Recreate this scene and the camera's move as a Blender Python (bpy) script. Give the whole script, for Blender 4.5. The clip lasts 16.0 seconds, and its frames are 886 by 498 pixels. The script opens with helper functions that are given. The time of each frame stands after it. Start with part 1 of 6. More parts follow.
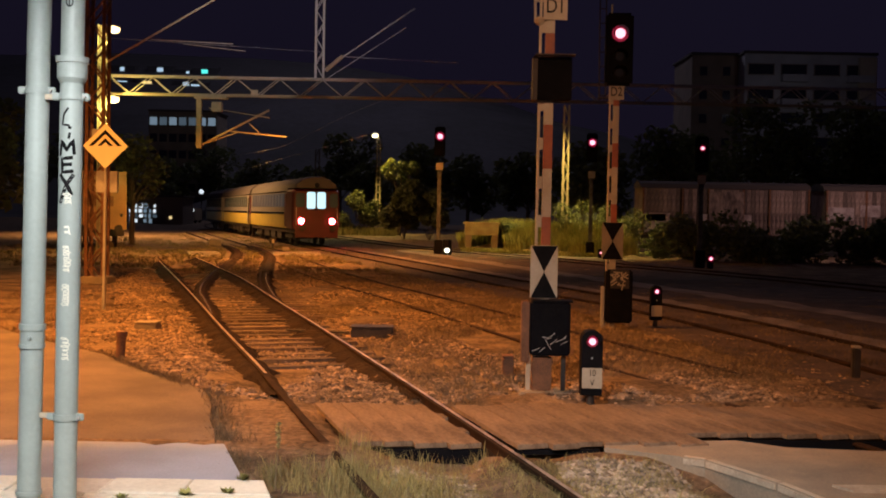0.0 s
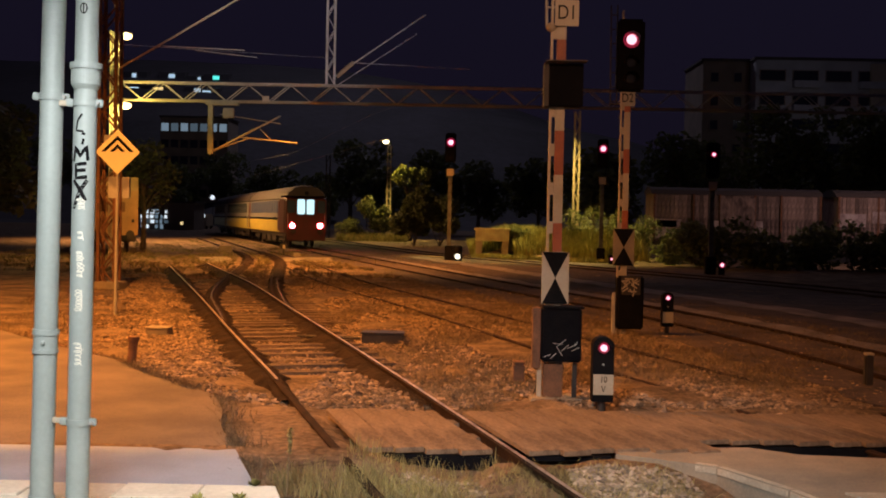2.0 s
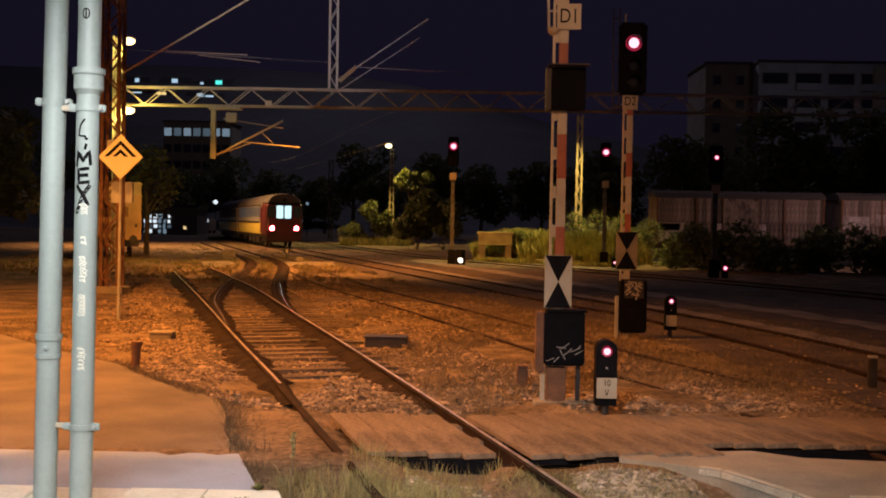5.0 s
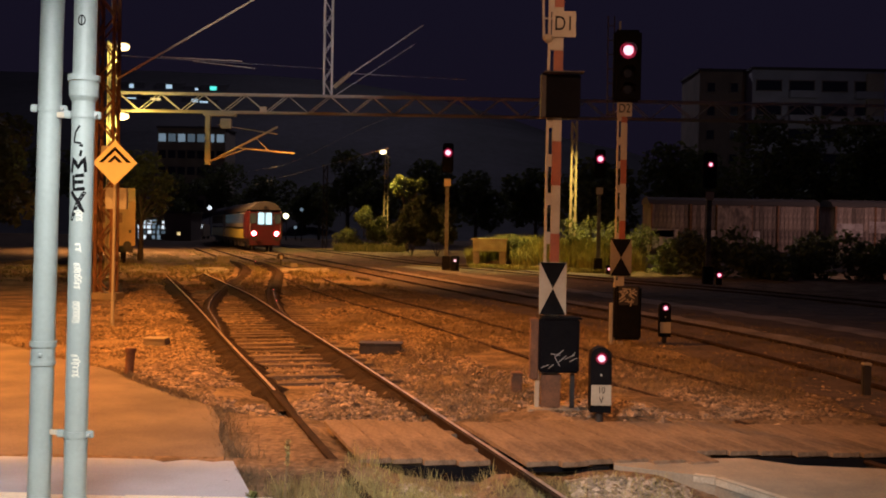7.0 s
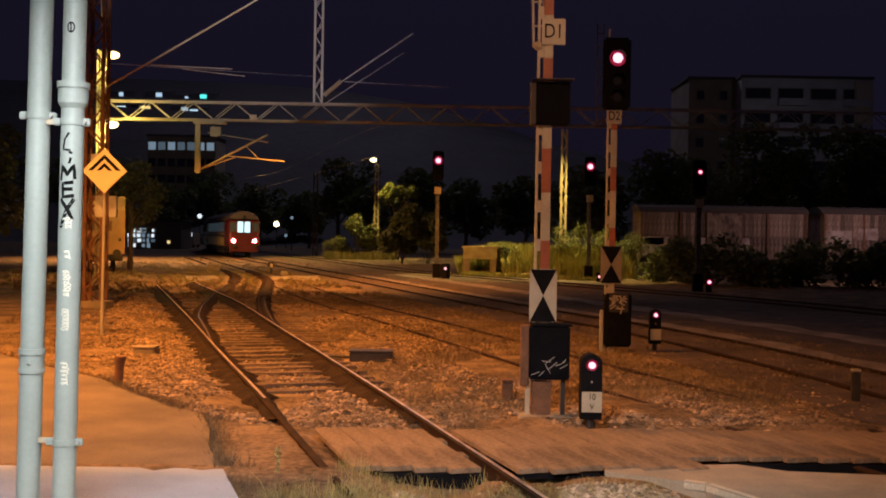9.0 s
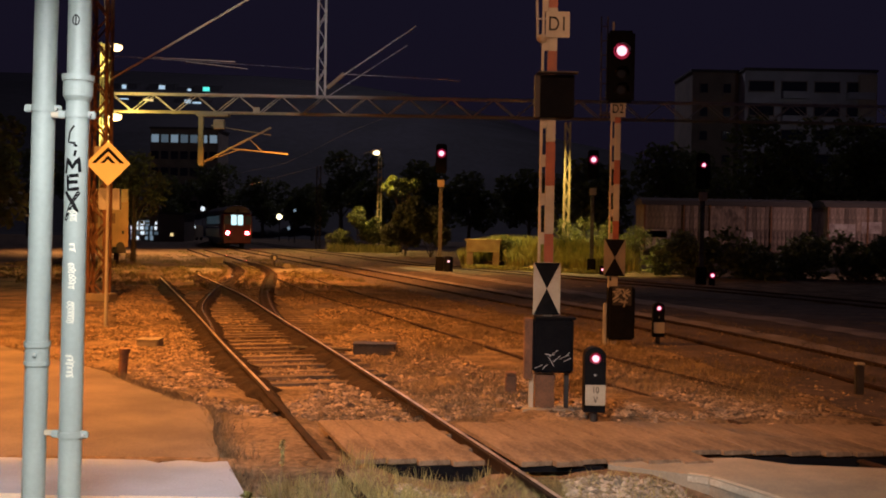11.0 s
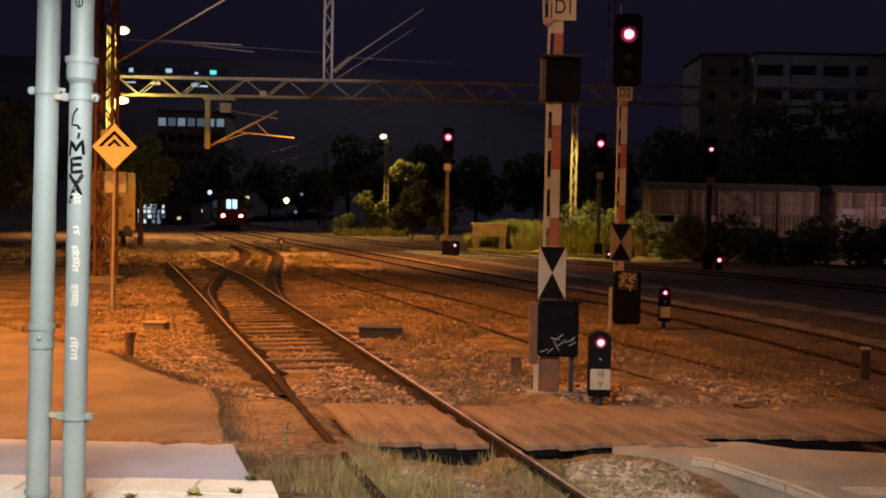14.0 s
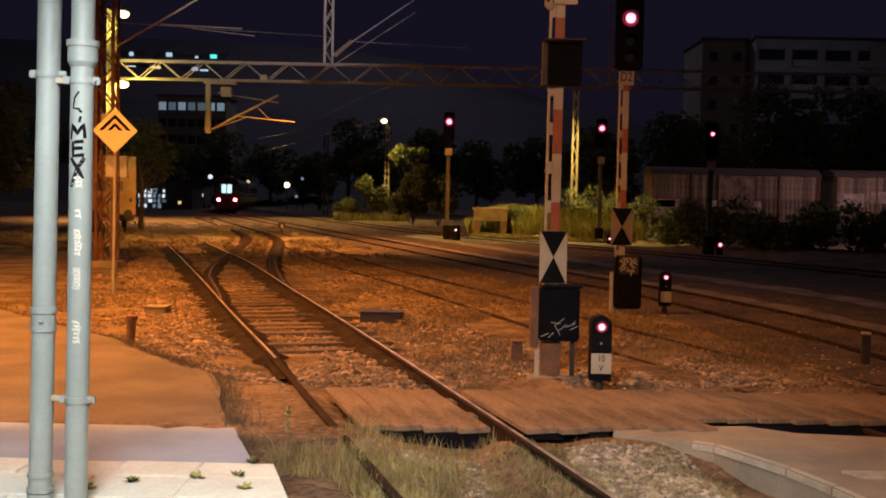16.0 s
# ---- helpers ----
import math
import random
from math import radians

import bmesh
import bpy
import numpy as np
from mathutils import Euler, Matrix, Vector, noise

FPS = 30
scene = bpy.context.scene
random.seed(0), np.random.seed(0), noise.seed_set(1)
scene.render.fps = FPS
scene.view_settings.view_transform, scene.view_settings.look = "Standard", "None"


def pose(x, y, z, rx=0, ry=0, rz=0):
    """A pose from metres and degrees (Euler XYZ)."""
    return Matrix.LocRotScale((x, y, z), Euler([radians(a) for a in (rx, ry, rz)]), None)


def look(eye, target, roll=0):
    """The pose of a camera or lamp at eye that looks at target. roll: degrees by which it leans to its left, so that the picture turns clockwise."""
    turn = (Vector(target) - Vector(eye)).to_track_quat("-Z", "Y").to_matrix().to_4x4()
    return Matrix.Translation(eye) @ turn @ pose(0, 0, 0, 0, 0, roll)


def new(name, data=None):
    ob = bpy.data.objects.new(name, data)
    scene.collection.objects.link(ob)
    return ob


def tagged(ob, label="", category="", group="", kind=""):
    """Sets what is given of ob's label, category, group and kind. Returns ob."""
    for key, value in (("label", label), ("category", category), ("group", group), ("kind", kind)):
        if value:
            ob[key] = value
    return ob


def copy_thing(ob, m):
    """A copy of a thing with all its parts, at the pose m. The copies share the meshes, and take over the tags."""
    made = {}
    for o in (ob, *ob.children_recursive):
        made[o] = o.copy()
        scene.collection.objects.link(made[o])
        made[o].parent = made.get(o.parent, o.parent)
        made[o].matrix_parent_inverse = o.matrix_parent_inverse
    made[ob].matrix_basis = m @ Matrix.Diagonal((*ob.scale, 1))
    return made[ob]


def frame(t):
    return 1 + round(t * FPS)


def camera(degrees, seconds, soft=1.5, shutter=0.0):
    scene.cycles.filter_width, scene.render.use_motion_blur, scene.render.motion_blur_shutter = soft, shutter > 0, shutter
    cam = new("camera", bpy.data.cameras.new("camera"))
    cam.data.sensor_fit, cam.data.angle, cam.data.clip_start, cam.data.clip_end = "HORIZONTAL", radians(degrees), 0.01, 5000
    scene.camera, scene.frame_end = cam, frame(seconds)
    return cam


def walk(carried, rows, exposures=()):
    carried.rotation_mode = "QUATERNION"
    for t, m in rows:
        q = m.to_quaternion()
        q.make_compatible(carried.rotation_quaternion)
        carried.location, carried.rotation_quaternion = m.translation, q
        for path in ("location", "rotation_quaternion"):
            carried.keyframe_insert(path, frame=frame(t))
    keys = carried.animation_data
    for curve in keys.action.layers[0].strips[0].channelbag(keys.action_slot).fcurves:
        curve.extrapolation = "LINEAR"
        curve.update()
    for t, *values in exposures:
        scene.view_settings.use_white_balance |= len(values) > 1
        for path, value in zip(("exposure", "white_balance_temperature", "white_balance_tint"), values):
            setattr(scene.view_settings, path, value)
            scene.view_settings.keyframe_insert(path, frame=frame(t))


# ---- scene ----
cam = camera(44.85, 16.0, soft=1.9)
PATH = [
    (0.0, pose(-0.0000, -0.0000, 2.0000, 88.101, -1.049, 0.035)),
    (0.5, pose(0.0015, 0.0009, 1.9955, 88.137, -1.019, 0.109)),
    (1.0, pose(-0.0031, -0.0001, 1.9998, 88.152, -1.091, 0.287)),
    (1.5, pose(-0.0062, -0.0016, 2.0018, 88.228, -1.087, 0.409)),
    (2.0, pose(-0.0088, -0.0040, 2.0000, 88.411, -1.116, 0.592)),
    (2.5, pose(-0.0078, -0.0024, 2.0017, 88.675, -1.105, 0.722)),
    (3.0, pose(-0.0058, -0.0017, 2.0041, 88.806, -1.101, 0.771)),
    (3.5, pose(-0.0037, -0.0024, 2.0027, 88.725, -1.057, 0.744)),
    (4.0, pose(-0.0029, -0.0001, 1.9992, 88.578, -0.955, 0.815)),
    (6.5, pose(-0.0130, -0.0060, 2.0048, 88.824, -1.011, 0.541)),
    (7.0, pose(-0.0117, -0.0062, 2.0066, 88.953, -1.043, 0.446)),
    (7.5, pose(-0.0141, -0.0076, 2.0033, 89.158, -1.021, 0.279)),
    (8.0, pose(-0.0177, -0.0037, 2.0051, 89.380, -0.967, 0.141)),
    (8.5, pose(-0.0129, -0.0056, 2.0047, 89.579, -0.878, 0.095)),
    (9.0, pose(-0.0097, -0.0080, 1.9987, 89.384, -0.941, -0.062)),
    (11.5, pose(-0.0219, -0.0100, 2.0012, 88.860, -1.026, 0.199)),
    (12.0, pose(-0.0168, -0.0045, 1.9992, 88.705, -1.032, 0.370)),
    (12.5, pose(-0.0149, -0.0030, 2.0006, 88.706, -1.146, 0.406)),
    (13.0, pose(-0.0084, -0.0007, 1.9960, 88.619, -1.140, 0.403)),
    (13.5, pose(-0.0037, 0.0035, 1.9933, 88.372, -1.123, 0.454)),
    (14.0, pose(-0.0021, 0.0010, 1.9974, 88.145, -1.114, 0.462)),
    (14.5, pose(-0.0024, 0.0024, 1.9944, 87.955, -1.136, 0.471)),
    (15.0, pose(-0.0072, -0.0016, 1.9958, 87.783, -1.159, 0.414)),
    (15.5, pose(-0.0073, 0.0005, 1.9878, 87.547, -1.164, 0.455)),
    (16.0, pose(-0.0085, 0.0017, 1.9932, 87.326, -1.171, 0.499)),
]
walk(cam, PATH, [(0.0, 0.04), (4.0, 0.05), (6.5, 0.08), (8.5, 0.16), (9.0, 0.16), (11.5, 0.1), (14.0, 0.05), (16.0, 0.08)])

# ---- night sky and lamps ----
world = bpy.data.worlds.new("night_sky")
scene.world = world
world.use_nodes = True
_n = world.node_tree.nodes
_bg = _n["Background"]
_tc = _n.new("ShaderNodeTexCoord")
_sx = _n.new("ShaderNodeSeparateXYZ")
_rp = _n.new("ShaderNodeValToRGB")
world.node_tree.links.new(_tc.outputs["Generated"], _sx.inputs[0])
world.node_tree.links.new(_sx.outputs["Z"], _rp.inputs[0])
world.node_tree.links.new(_rp.outputs[0], _bg.inputs[0])
_rp.color_ramp.elements[0].position, _rp.color_ramp.elements[0].color = 0.0, (0.0046, 0.0034, 0.0078, 1)
_rp.color_ramp.elements[1].position, _rp.color_ramp.elements[1].color = 0.35, (0.0056, 0.0046, 0.0118, 1)
_bg.inputs[1].default_value = 1.25
scene.view_settings.exposure = 0.0

SODIUM, COOL, YELLOW = (1.0, 0.36, 0.065), (0.95, 0.98, 1.0), (1.0, 0.72, 0.18)


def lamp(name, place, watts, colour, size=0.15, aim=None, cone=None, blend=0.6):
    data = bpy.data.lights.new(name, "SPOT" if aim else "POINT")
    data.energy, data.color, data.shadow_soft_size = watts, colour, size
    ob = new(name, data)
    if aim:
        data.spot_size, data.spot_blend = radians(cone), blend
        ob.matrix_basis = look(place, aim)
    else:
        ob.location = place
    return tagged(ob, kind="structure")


lamp("sodium_light_yard", (-9.8, 13.0, 7.2), 6600, SODIUM, 0.08, (-8.5, 13.5, 0), 140)
lamp("sodium_light_track", (-7.6, 19.5, 12.5), 14800, SODIUM, 0.12, (-7.6, 20.0, 0), 116, 0.65)
# fill with no fixture, added to brighten the ground before the gantry
lamp("far_track_fill", (-6.0, 46.0, 6.7), 9500, SODIUM, 0.15, (-6.0, 47.5, 0), 155)
lamp("station_light", (-1.5, 2.6, 4.55), 2150, COOL, 0.8, (-1.3, 6.6, 0), 72, 0.3)
lamp("station_front_light", (3.5, 0.5, 8.0), 2450, (1.0, 0.52, 0.29), 0.15, (3.2, 10.5, 0.0), 76)
lamp("mast_light_high", (-15.25, 49.5, 9.65), 500, YELLOW, 0.15)
lamp("mast_light_low", (-15.25, 49.5, 6.45), 750, YELLOW, 0.15)
lamp("platform_light", (-6.9, 101.2, 8.9), 6800, YELLOW, 0.2, (-7.2, 98.5, 0), 132)
lamp("yard_light_far", (6.6, 62.6, 9.6), 15500, YELLOW, 0.15, (5.7, 60.2, 0), 84)
# added without a fixture, lifts the train's side and the far yard
lamp("far_yard_fill", (-23.0, 79.0, 10.5), 20000, (1.0, 0.5, 0.17), 0.2, (-20.0, 80.0, 0), 140)
# invented point in mid-air, brings the hillside up towards the sky's tone
lamp("hill_fill", (-15.0, 245.0, 105.0), 60000, (0.85, 0.78, 1.0), 2.0)
# made-up lamp in place of the city's general glow on the flats
lamp("apartment_fill", (46.0, 138.0, 20.0), 190, (0.92, 0.88, 1.0), 0.4)
# added unseen spot, only there to pale the overhead steel
lamp("overhead_steel_fill", (5.0, -7.0, 5.2), 30000, (1.0, 0.9, 0.86), 0.2, (-7.4, 41.6, 12.9), 18, 0.5)
# pinkish fill added out of view to raise the goods wagons
lamp("siding_wagon_fill", (24.0, 53.0, 6.9), 1250, (1.0, 0.62, 0.56), 0.3, (19, 61, 1.5), 122)


# ---- materials ----
def mat(name, base, rough=0.8, metal=0.0, second=None, scale=6.0, fine=60.0, amount=0.5, bump=0.3, depth=0.01, island=0.0, stretch=(1, 1, 1)):
    """Two scales of noise between two colours, with relief."""
    m = bpy.data.materials.new(name)
    m.use_nodes = True
    nt = m.node_tree
    b = nt.nodes["Principled BSDF"]
    second = second or tuple(c * 0.55 for c in base)
    tc, mp = nt.nodes.new("ShaderNodeTexCoord"), nt.nodes.new("ShaderNodeMapping")
    mp.inputs["Scale"].default_value = stretch
    nt.links.new(tc.outputs["Object"], mp.inputs[0])
    big, small = nt.nodes.new("ShaderNodeTexNoise"), nt.nodes.new("ShaderNodeTexNoise")
    for n, s, d in ((big, scale, 5), (small, fine, 4)):
        n.inputs["Scale"].default_value, n.inputs["Detail"].default_value = s, d
        nt.links.new(mp.outputs[0], n.inputs["Vector"])
    add = nt.nodes.new("ShaderNodeMath")
    add.operation = "MULTIPLY_ADD"
    nt.links.new(small.outputs["Fac"], add.inputs[0])
    add.inputs[1].default_value = 0.6
    nt.links.new(big.outputs["Fac"], add.inputs[2])
    ramp = nt.nodes.new("ShaderNodeMapRange")
    ramp.inputs["From Min"].default_value, ramp.inputs["From Max"].default_value = 0.62, 0.98
    ramp.inputs["To Max"].default_value = amount
    nt.links.new(add.outputs[0], ramp.inputs["Value"])
    mix = nt.nodes.new("ShaderNodeMix")
    mix.data_type = "RGBA"
    mix.inputs["A"].default_value, mix.inputs["B"].default_value = (*base, 1), (*second, 1)
    nt.links.new(ramp.outputs[0], mix.inputs["Factor"])
    out = mix.outputs["Result"]
    if island:
        g = nt.nodes.new("ShaderNodeNewGeometry")
        oi = nt.nodes.new("ShaderNodeObjectInfo")
        su = nt.nodes.new("ShaderNodeMath")
        fr = nt.nodes.new("ShaderNodeMath")
        fr.operation = "FRACT"
        nt.links.new(g.outputs["Random Per Island"], su.inputs[0])
        nt.links.new(oi.outputs["Random"], su.inputs[1])
        nt.links.new(su.outputs[0], fr.inputs[0])
        mr = nt.nodes.new("ShaderNodeMapRange")
        mr.inputs["To Min"].default_value, mr.inputs["To Max"].default_value = 1 - island, 1 + island
        nt.links.new(fr.outputs[0], mr.inputs["Value"])
        hsv = nt.nodes.new("ShaderNodeHueSaturation")
        nt.links.new(mr.outputs[0], hsv.inputs["Value"])
        nt.links.new(out, hsv.inputs["Color"])
        out = hsv.outputs[0]
    nt.links.new(out, b.inputs["Base Color"])
    b.inputs["Roughness"].default_value, b.inputs["Metallic"].default_value = rough, metal
    if bump:
        bp = nt.nodes.new("ShaderNodeBump")
        bp.inputs["Strength"].default_value, bp.inputs["Distance"].default_value = bump, depth
        nt.links.new(add.outputs[0], bp.inputs["Height"])
        nt.links.new(bp.outputs[0], b.inputs["Normal"])
    return m


def glow(name, colour, strength):
    m = bpy.data.materials.new(name)
    m.use_nodes = True
    b = m.node_tree.nodes["Principled BSDF"]
    b.inputs["Base Color"].default_value = (0.02, 0.02, 0.02, 1)
    b.inputs["Emission Color"].default_value = (*colour, 1)
    b.inputs["Emission Strength"].default_value = strength
    return m


def glass(name, tint, rough=0.08):
    m = bpy.data.materials.new(name)
    m.use_nodes = True
    b = m.node_tree.nodes["Principled BSDF"]
    b.inputs["Base Color"].default_value = (*tint, 1)
    b.inputs["Roughness"].default_value = rough
    b.inputs["Specular IOR Level"].default_value = 0.8
    return m


M_HILL = mat("wooded_hillside", (0.04, 0.038, 0.045), 0.95, 0, (0.026, 0.026, 0.028), 0.05, 0.6, 1.0, 0.5, 0.5)
M_DIRT = mat("dirt", (0.245, 0.165, 0.105), 0.95, 0, (0.06, 0.04, 0.024), 1.3, 14, 1.0, 1.0, 0.09)
M_OIL = mat("oily_dirt", (0.017, 0.010, 0.007), 0.9, 0, (0.042, 0.026, 0.016), 3, 25, 0.9, 0.9, 0.03)
M_STONE = mat("ballast_stone", (0.31, 0.21, 0.135), 0.92, 0, (0.1, 0.066, 0.042), 5, 40, 0.9, 0.4, 0.01, 0.6)
M_RUBBLE = mat("pale_rubble_stone", (0.38, 0.3, 0.23), 0.9, 0, (0.13, 0.1, 0.07), 6, 40, 0.9, 0.4, 0.01, 0.65)
M_ASPHALT = mat("asphalt", (0.165, 0.118, 0.09), 0.85, 0, (0.075, 0.052, 0.04), 1.1, 60, 0.9, 0.35, 0.006)
M_CONC = mat("concrete", (0.35, 0.4, 0.5), 0.85, 0, (0.26, 0.29, 0.35), 1.5, 50, 0.8, 0.3, 0.005)
M_SLAB = mat("pale_slab", (0.72, 0.69, 0.58), 0.8, 0, (0.5, 0.47, 0.38), 1.6, 30, 0.7, 0.25, 0.004, 0.06)
M_EDGE = mat("worn_pale_edge", (0.5, 0.43, 0.33), 0.9, 0, (0.3, 0.25, 0.19), 3, 40, 0.9, 0.5, 0.01)
M_PALE = mat("pale_seeding_grass", (0.38, 0.32, 0.12), 0.8, 0, (0.17, 0.13, 0.05), 1.2, 9, 1.0, 0, 0, 0.4)
# near-black for the signal boxes and the painted shade under the planks
M_DEEPBLACK = mat("deep_black", (0.005, 0.005, 0.007), 0.8, 0, (0.01, 0.009, 0.01), 5, 40, 0.8, 0.3, 0.004)
M_KERB = mat("old_concrete", (0.31, 0.245, 0.175), 0.9, 0, (0.2, 0.17, 0.13), 2.5, 45, 0.9, 0.5, 0.01)
M_RAIL = mat("rusty_rail", (0.022, 0.013, 0.009), 0.8, 0.0, (0.045, 0.024, 0.014), 4, 50, 0.9, 0.3, 0.003)
# worn running band, paled so that its colour also carries the highlight
M_HEAD = mat("worn_head_highlight", (0.6, 0.45, 0.34), 0.36, 0.3, (0.08, 0.05, 0.035), 3, 40, 0.8, 0.15, 0.002)
M_POLISH = mat("polished_rail_head", (0.5, 0.38, 0.3), 0.17, 0.55, (0.36, 0.27, 0.21), 3, 40, 0.8, 0.04, 0.001)
M_WOOD = mat("old_sleeper_wood", (0.17, 0.12, 0.085), 0.9, 0, (0.08, 0.055, 0.04), 3, 35, 1.0, 0.6, 0.01, 0.35)
M_PLANK = mat("crossing_plank_wood", (0.26, 0.178, 0.115), 0.9, 0, (0.13, 0.086, 0.056), 1.4, 16, 1.0, 0.6, 0.012, 0.1, (2.5, 0.7, 2.5))
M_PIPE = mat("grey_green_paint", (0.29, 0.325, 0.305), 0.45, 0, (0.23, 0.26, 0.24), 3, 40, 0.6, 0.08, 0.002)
M_BLACK = mat("black_paint", (0.006, 0.006, 0.007), 0.6, 0, (0.013, 0.011, 0.012), 6, 50, 0.7, 0.2, 0.003)
for _m in (M_BLACK, M_DEEPBLACK):
    _m.node_tree.nodes["Principled BSDF"].inputs["Specular IOR Level"].default_value = 0.03
for _m in (M_OIL, M_RAIL):
    _m.node_tree.nodes["Principled BSDF"].inputs["Specular IOR Level"].default_value = 0.06
for _m in (M_DIRT, M_STONE, M_WOOD, M_PLANK):
    _m.node_tree.nodes["Principled BSDF"].inputs["Specular IOR Level"].default_value = 0.2
M_DARK = mat("dark_iron", (0.055, 0.045, 0.04), 0.6, 0.4, (0.03, 0.02, 0.015), 5, 60, 0.8, 0.3, 0.003)
M_RUST = mat("rusty_iron", (0.22, 0.1, 0.05), 0.85, 0.2, (0.1, 0.05, 0.03), 6, 50, 0.9, 0.5, 0.004)
M_WHITE = mat("white_enamel", (0.45, 0.38, 0.28), 0.5, 0, (0.34, 0.27, 0.19), 5, 45, 0.6, 0.1, 0.002)
M_RED = mat("signal_red_paint", (0.36, 0.085, 0.025), 0.55, 0, (0.22, 0.05, 0.02), 6, 45, 0.7, 0.15, 0.002)
M_SIGN = mat("orange_sign_enamel", (0.72, 0.66, 0.42), 0.45, 0, (0.66, 0.6, 0.37), 3, 40, 0.5, 0.05, 0.001)
M_GALV = mat("galvanised_steel", (0.42, 0.40, 0.37), 0.55, 0.1, (0.27, 0.25, 0.23), 4, 40, 0.8, 0.15, 0.002)
M_ZINC = mat("new_zinc_steel", (0.62, 0.6, 0.62), 0.6, 0.1, (0.45, 0.44, 0.45), 4, 40, 0.8, 0.15, 0.002)
# gantry steel with the lamps' yellow put into its colour
M_YGALV = mat("lamp_yellowed_gantry_steel", (0.33, 0.3, 0.2), 0.6, 0.1, (0.25, 0.22, 0.15), 4, 30, 0.8, 0.15, 0.002)
M_TRED = mat("train_red_paint", (0.07, 0.007, 0.009), 0.45, 0, (0.045, 0.005, 0.006), 2, 30, 0.6, 0.05, 0.002)
M_TYEL = mat("train_yellow_paint", (0.5, 0.40, 0.07), 0.45, 0, (0.33, 0.25, 0.05), 2, 30, 0.7, 0.05, 0.002)
M_TBEI = mat("train_beige_paint", (0.22, 0.2, 0.175), 0.5, 0, (0.14, 0.125, 0.105), 2, 30, 0.7, 0.05, 0.002)
M_TROOF = mat("train_roof_paint", (0.06, 0.05, 0.048), 0.7, 0, (0.06, 0.05, 0.05), 2, 30, 0.8, 0.1, 0.003)
M_TGLASS = glass("train_window_glass", (0.06, 0.09, 0.12))
M_TLIT = glow("lit_cab_window", (0.62, 0.93, 1.0), 1.15)
# weak emission stands in for a bluish reflection on the side windows
M_DIM = glow("window_reflection_glow", (0.3, 0.5, 0.65), 0.05)
M_TAIL = glow("tail_lamp_bulb", (1.0, 0.045, 0.06), 130.0)
M_TAILR = glow("tail_lamp_red_glass", (1.0, 0.02, 0.05), 2.6)
M_REDC = glow("signal_lens_core", (1.0, 0.5, 0.62), 1.7)
# emission of the painted halo round the signal lenses
M_REDR = glow("signal_halo_red", (0.6, 0.006, 0.07), 0.42)
M_WHTC = glow("signal_lens_white", (1.0, 0.92, 0.75), 2.5)
M_BULB = glow("warm_lamp_glass", (1.0, 0.72, 0.32), 4.0)
M_YBULB = glow("yellow_lamp_glass", (1.0, 0.86, 0.5), 4.0)
M_COOLWIN = glow("cool_window_light", (0.5, 0.7, 0.9), 0.27)
M_SHOPWIN = glow("shop_window_light", (0.8, 0.9, 1.0), 0.9)
M_WARMWIN = glow("warm_window_light", (1.0, 0.75, 0.35), 0.8)
M_DIMWIN = glow("dim_window_light", (0.45, 0.65, 0.85), 0.12)
M_TEAL = glow("teal_light", (0.1, 0.85, 0.75), 1.1)
M_HILLWIN = glow("hill_house_light", (0.55, 0.78, 1.0), 0.7)
M_LEAF = mat("tree_leaf", (0.085, 0.095, 0.042), 0.7, 0, (0.045, 0.055, 0.025), 3, 20, 0.9, 0, 0, 0.5)
def see_through(m, colour, share):
    """Light passing through thin leaves."""
    nt = m.node_tree
    tr, mx = nt.nodes.new("ShaderNodeBsdfTranslucent"), nt.nodes.new("ShaderNodeMixShader")
    tr.inputs["Color"].default_value = (*colour, 1)
    mx.inputs[0].default_value = share
    nt.links.new(nt.nodes["Principled BSDF"].outputs[0], mx.inputs[1])
    nt.links.new(tr.outputs[0], mx.inputs[2])
    nt.links.new(mx.outputs[0], nt.nodes["Material Output"].inputs["Surface"])


see_through(M_LEAF, (0.14, 0.15, 0.045), 0.3)
M_BARK = mat("bark", (0.11, 0.085, 0.06), 0.95, 0, (0.05, 0.04, 0.03), 5, 40, 0.9, 0.7, 0.02)
M_GRASS = mat("dry_grass", (0.19, 0.13, 0.07), 0.9, 0, (0.09, 0.062, 0.034), 0.9, 9, 1.0, 0, 0, 0.4)
M_YARD = mat("olive_weeds", (0.2, 0.165, 0.065), 0.9, 0, (0.1, 0.09, 0.035), 0.9, 9, 1.0, 0, 0, 0.4)
M_GREEN = mat("green_grass", (0.27, 0.25, 0.07), 0.8, 0, (0.13, 0.14, 0.045), 1.2, 9, 1.0, 0, 0, 0.4)
M_FLAKE = mat("flaking_grey_paint", (0.09, 0.1, 0.115), 0.7, 0, (0.03, 0.025, 0.022), 2.5, 9, 1.0, 0.2, 0.004)
M_WAGON = mat("orange_wagon_paint", (0.36, 0.2, 0.085), 0.55, 0, (0.22, 0.12, 0.05), 1.5, 25, 0.8, 0.1, 0.003)
M_FREIGHT = mat("weathered_wagon_boards", (0.26, 0.19, 0.165), 0.85, 0, (0.06, 0.042, 0.04), 0.9, 7, 1.0, 0.4, 0.01, 0.55, (1, 1, 0.5))
M_GRAFF = mat("faded_graffiti_paint", (0.42, 0.36, 0.36), 0.7, 0, (0.2, 0.15, 0.15), 2, 12, 1.0, 0.1, 0.003)
M_FACADE = mat("apartment_plaster", (0.42, 0.42, 0.45), 0.9, 0, (0.3, 0.3, 0.32), 0.4, 8, 0.8, 0.1, 0.01)
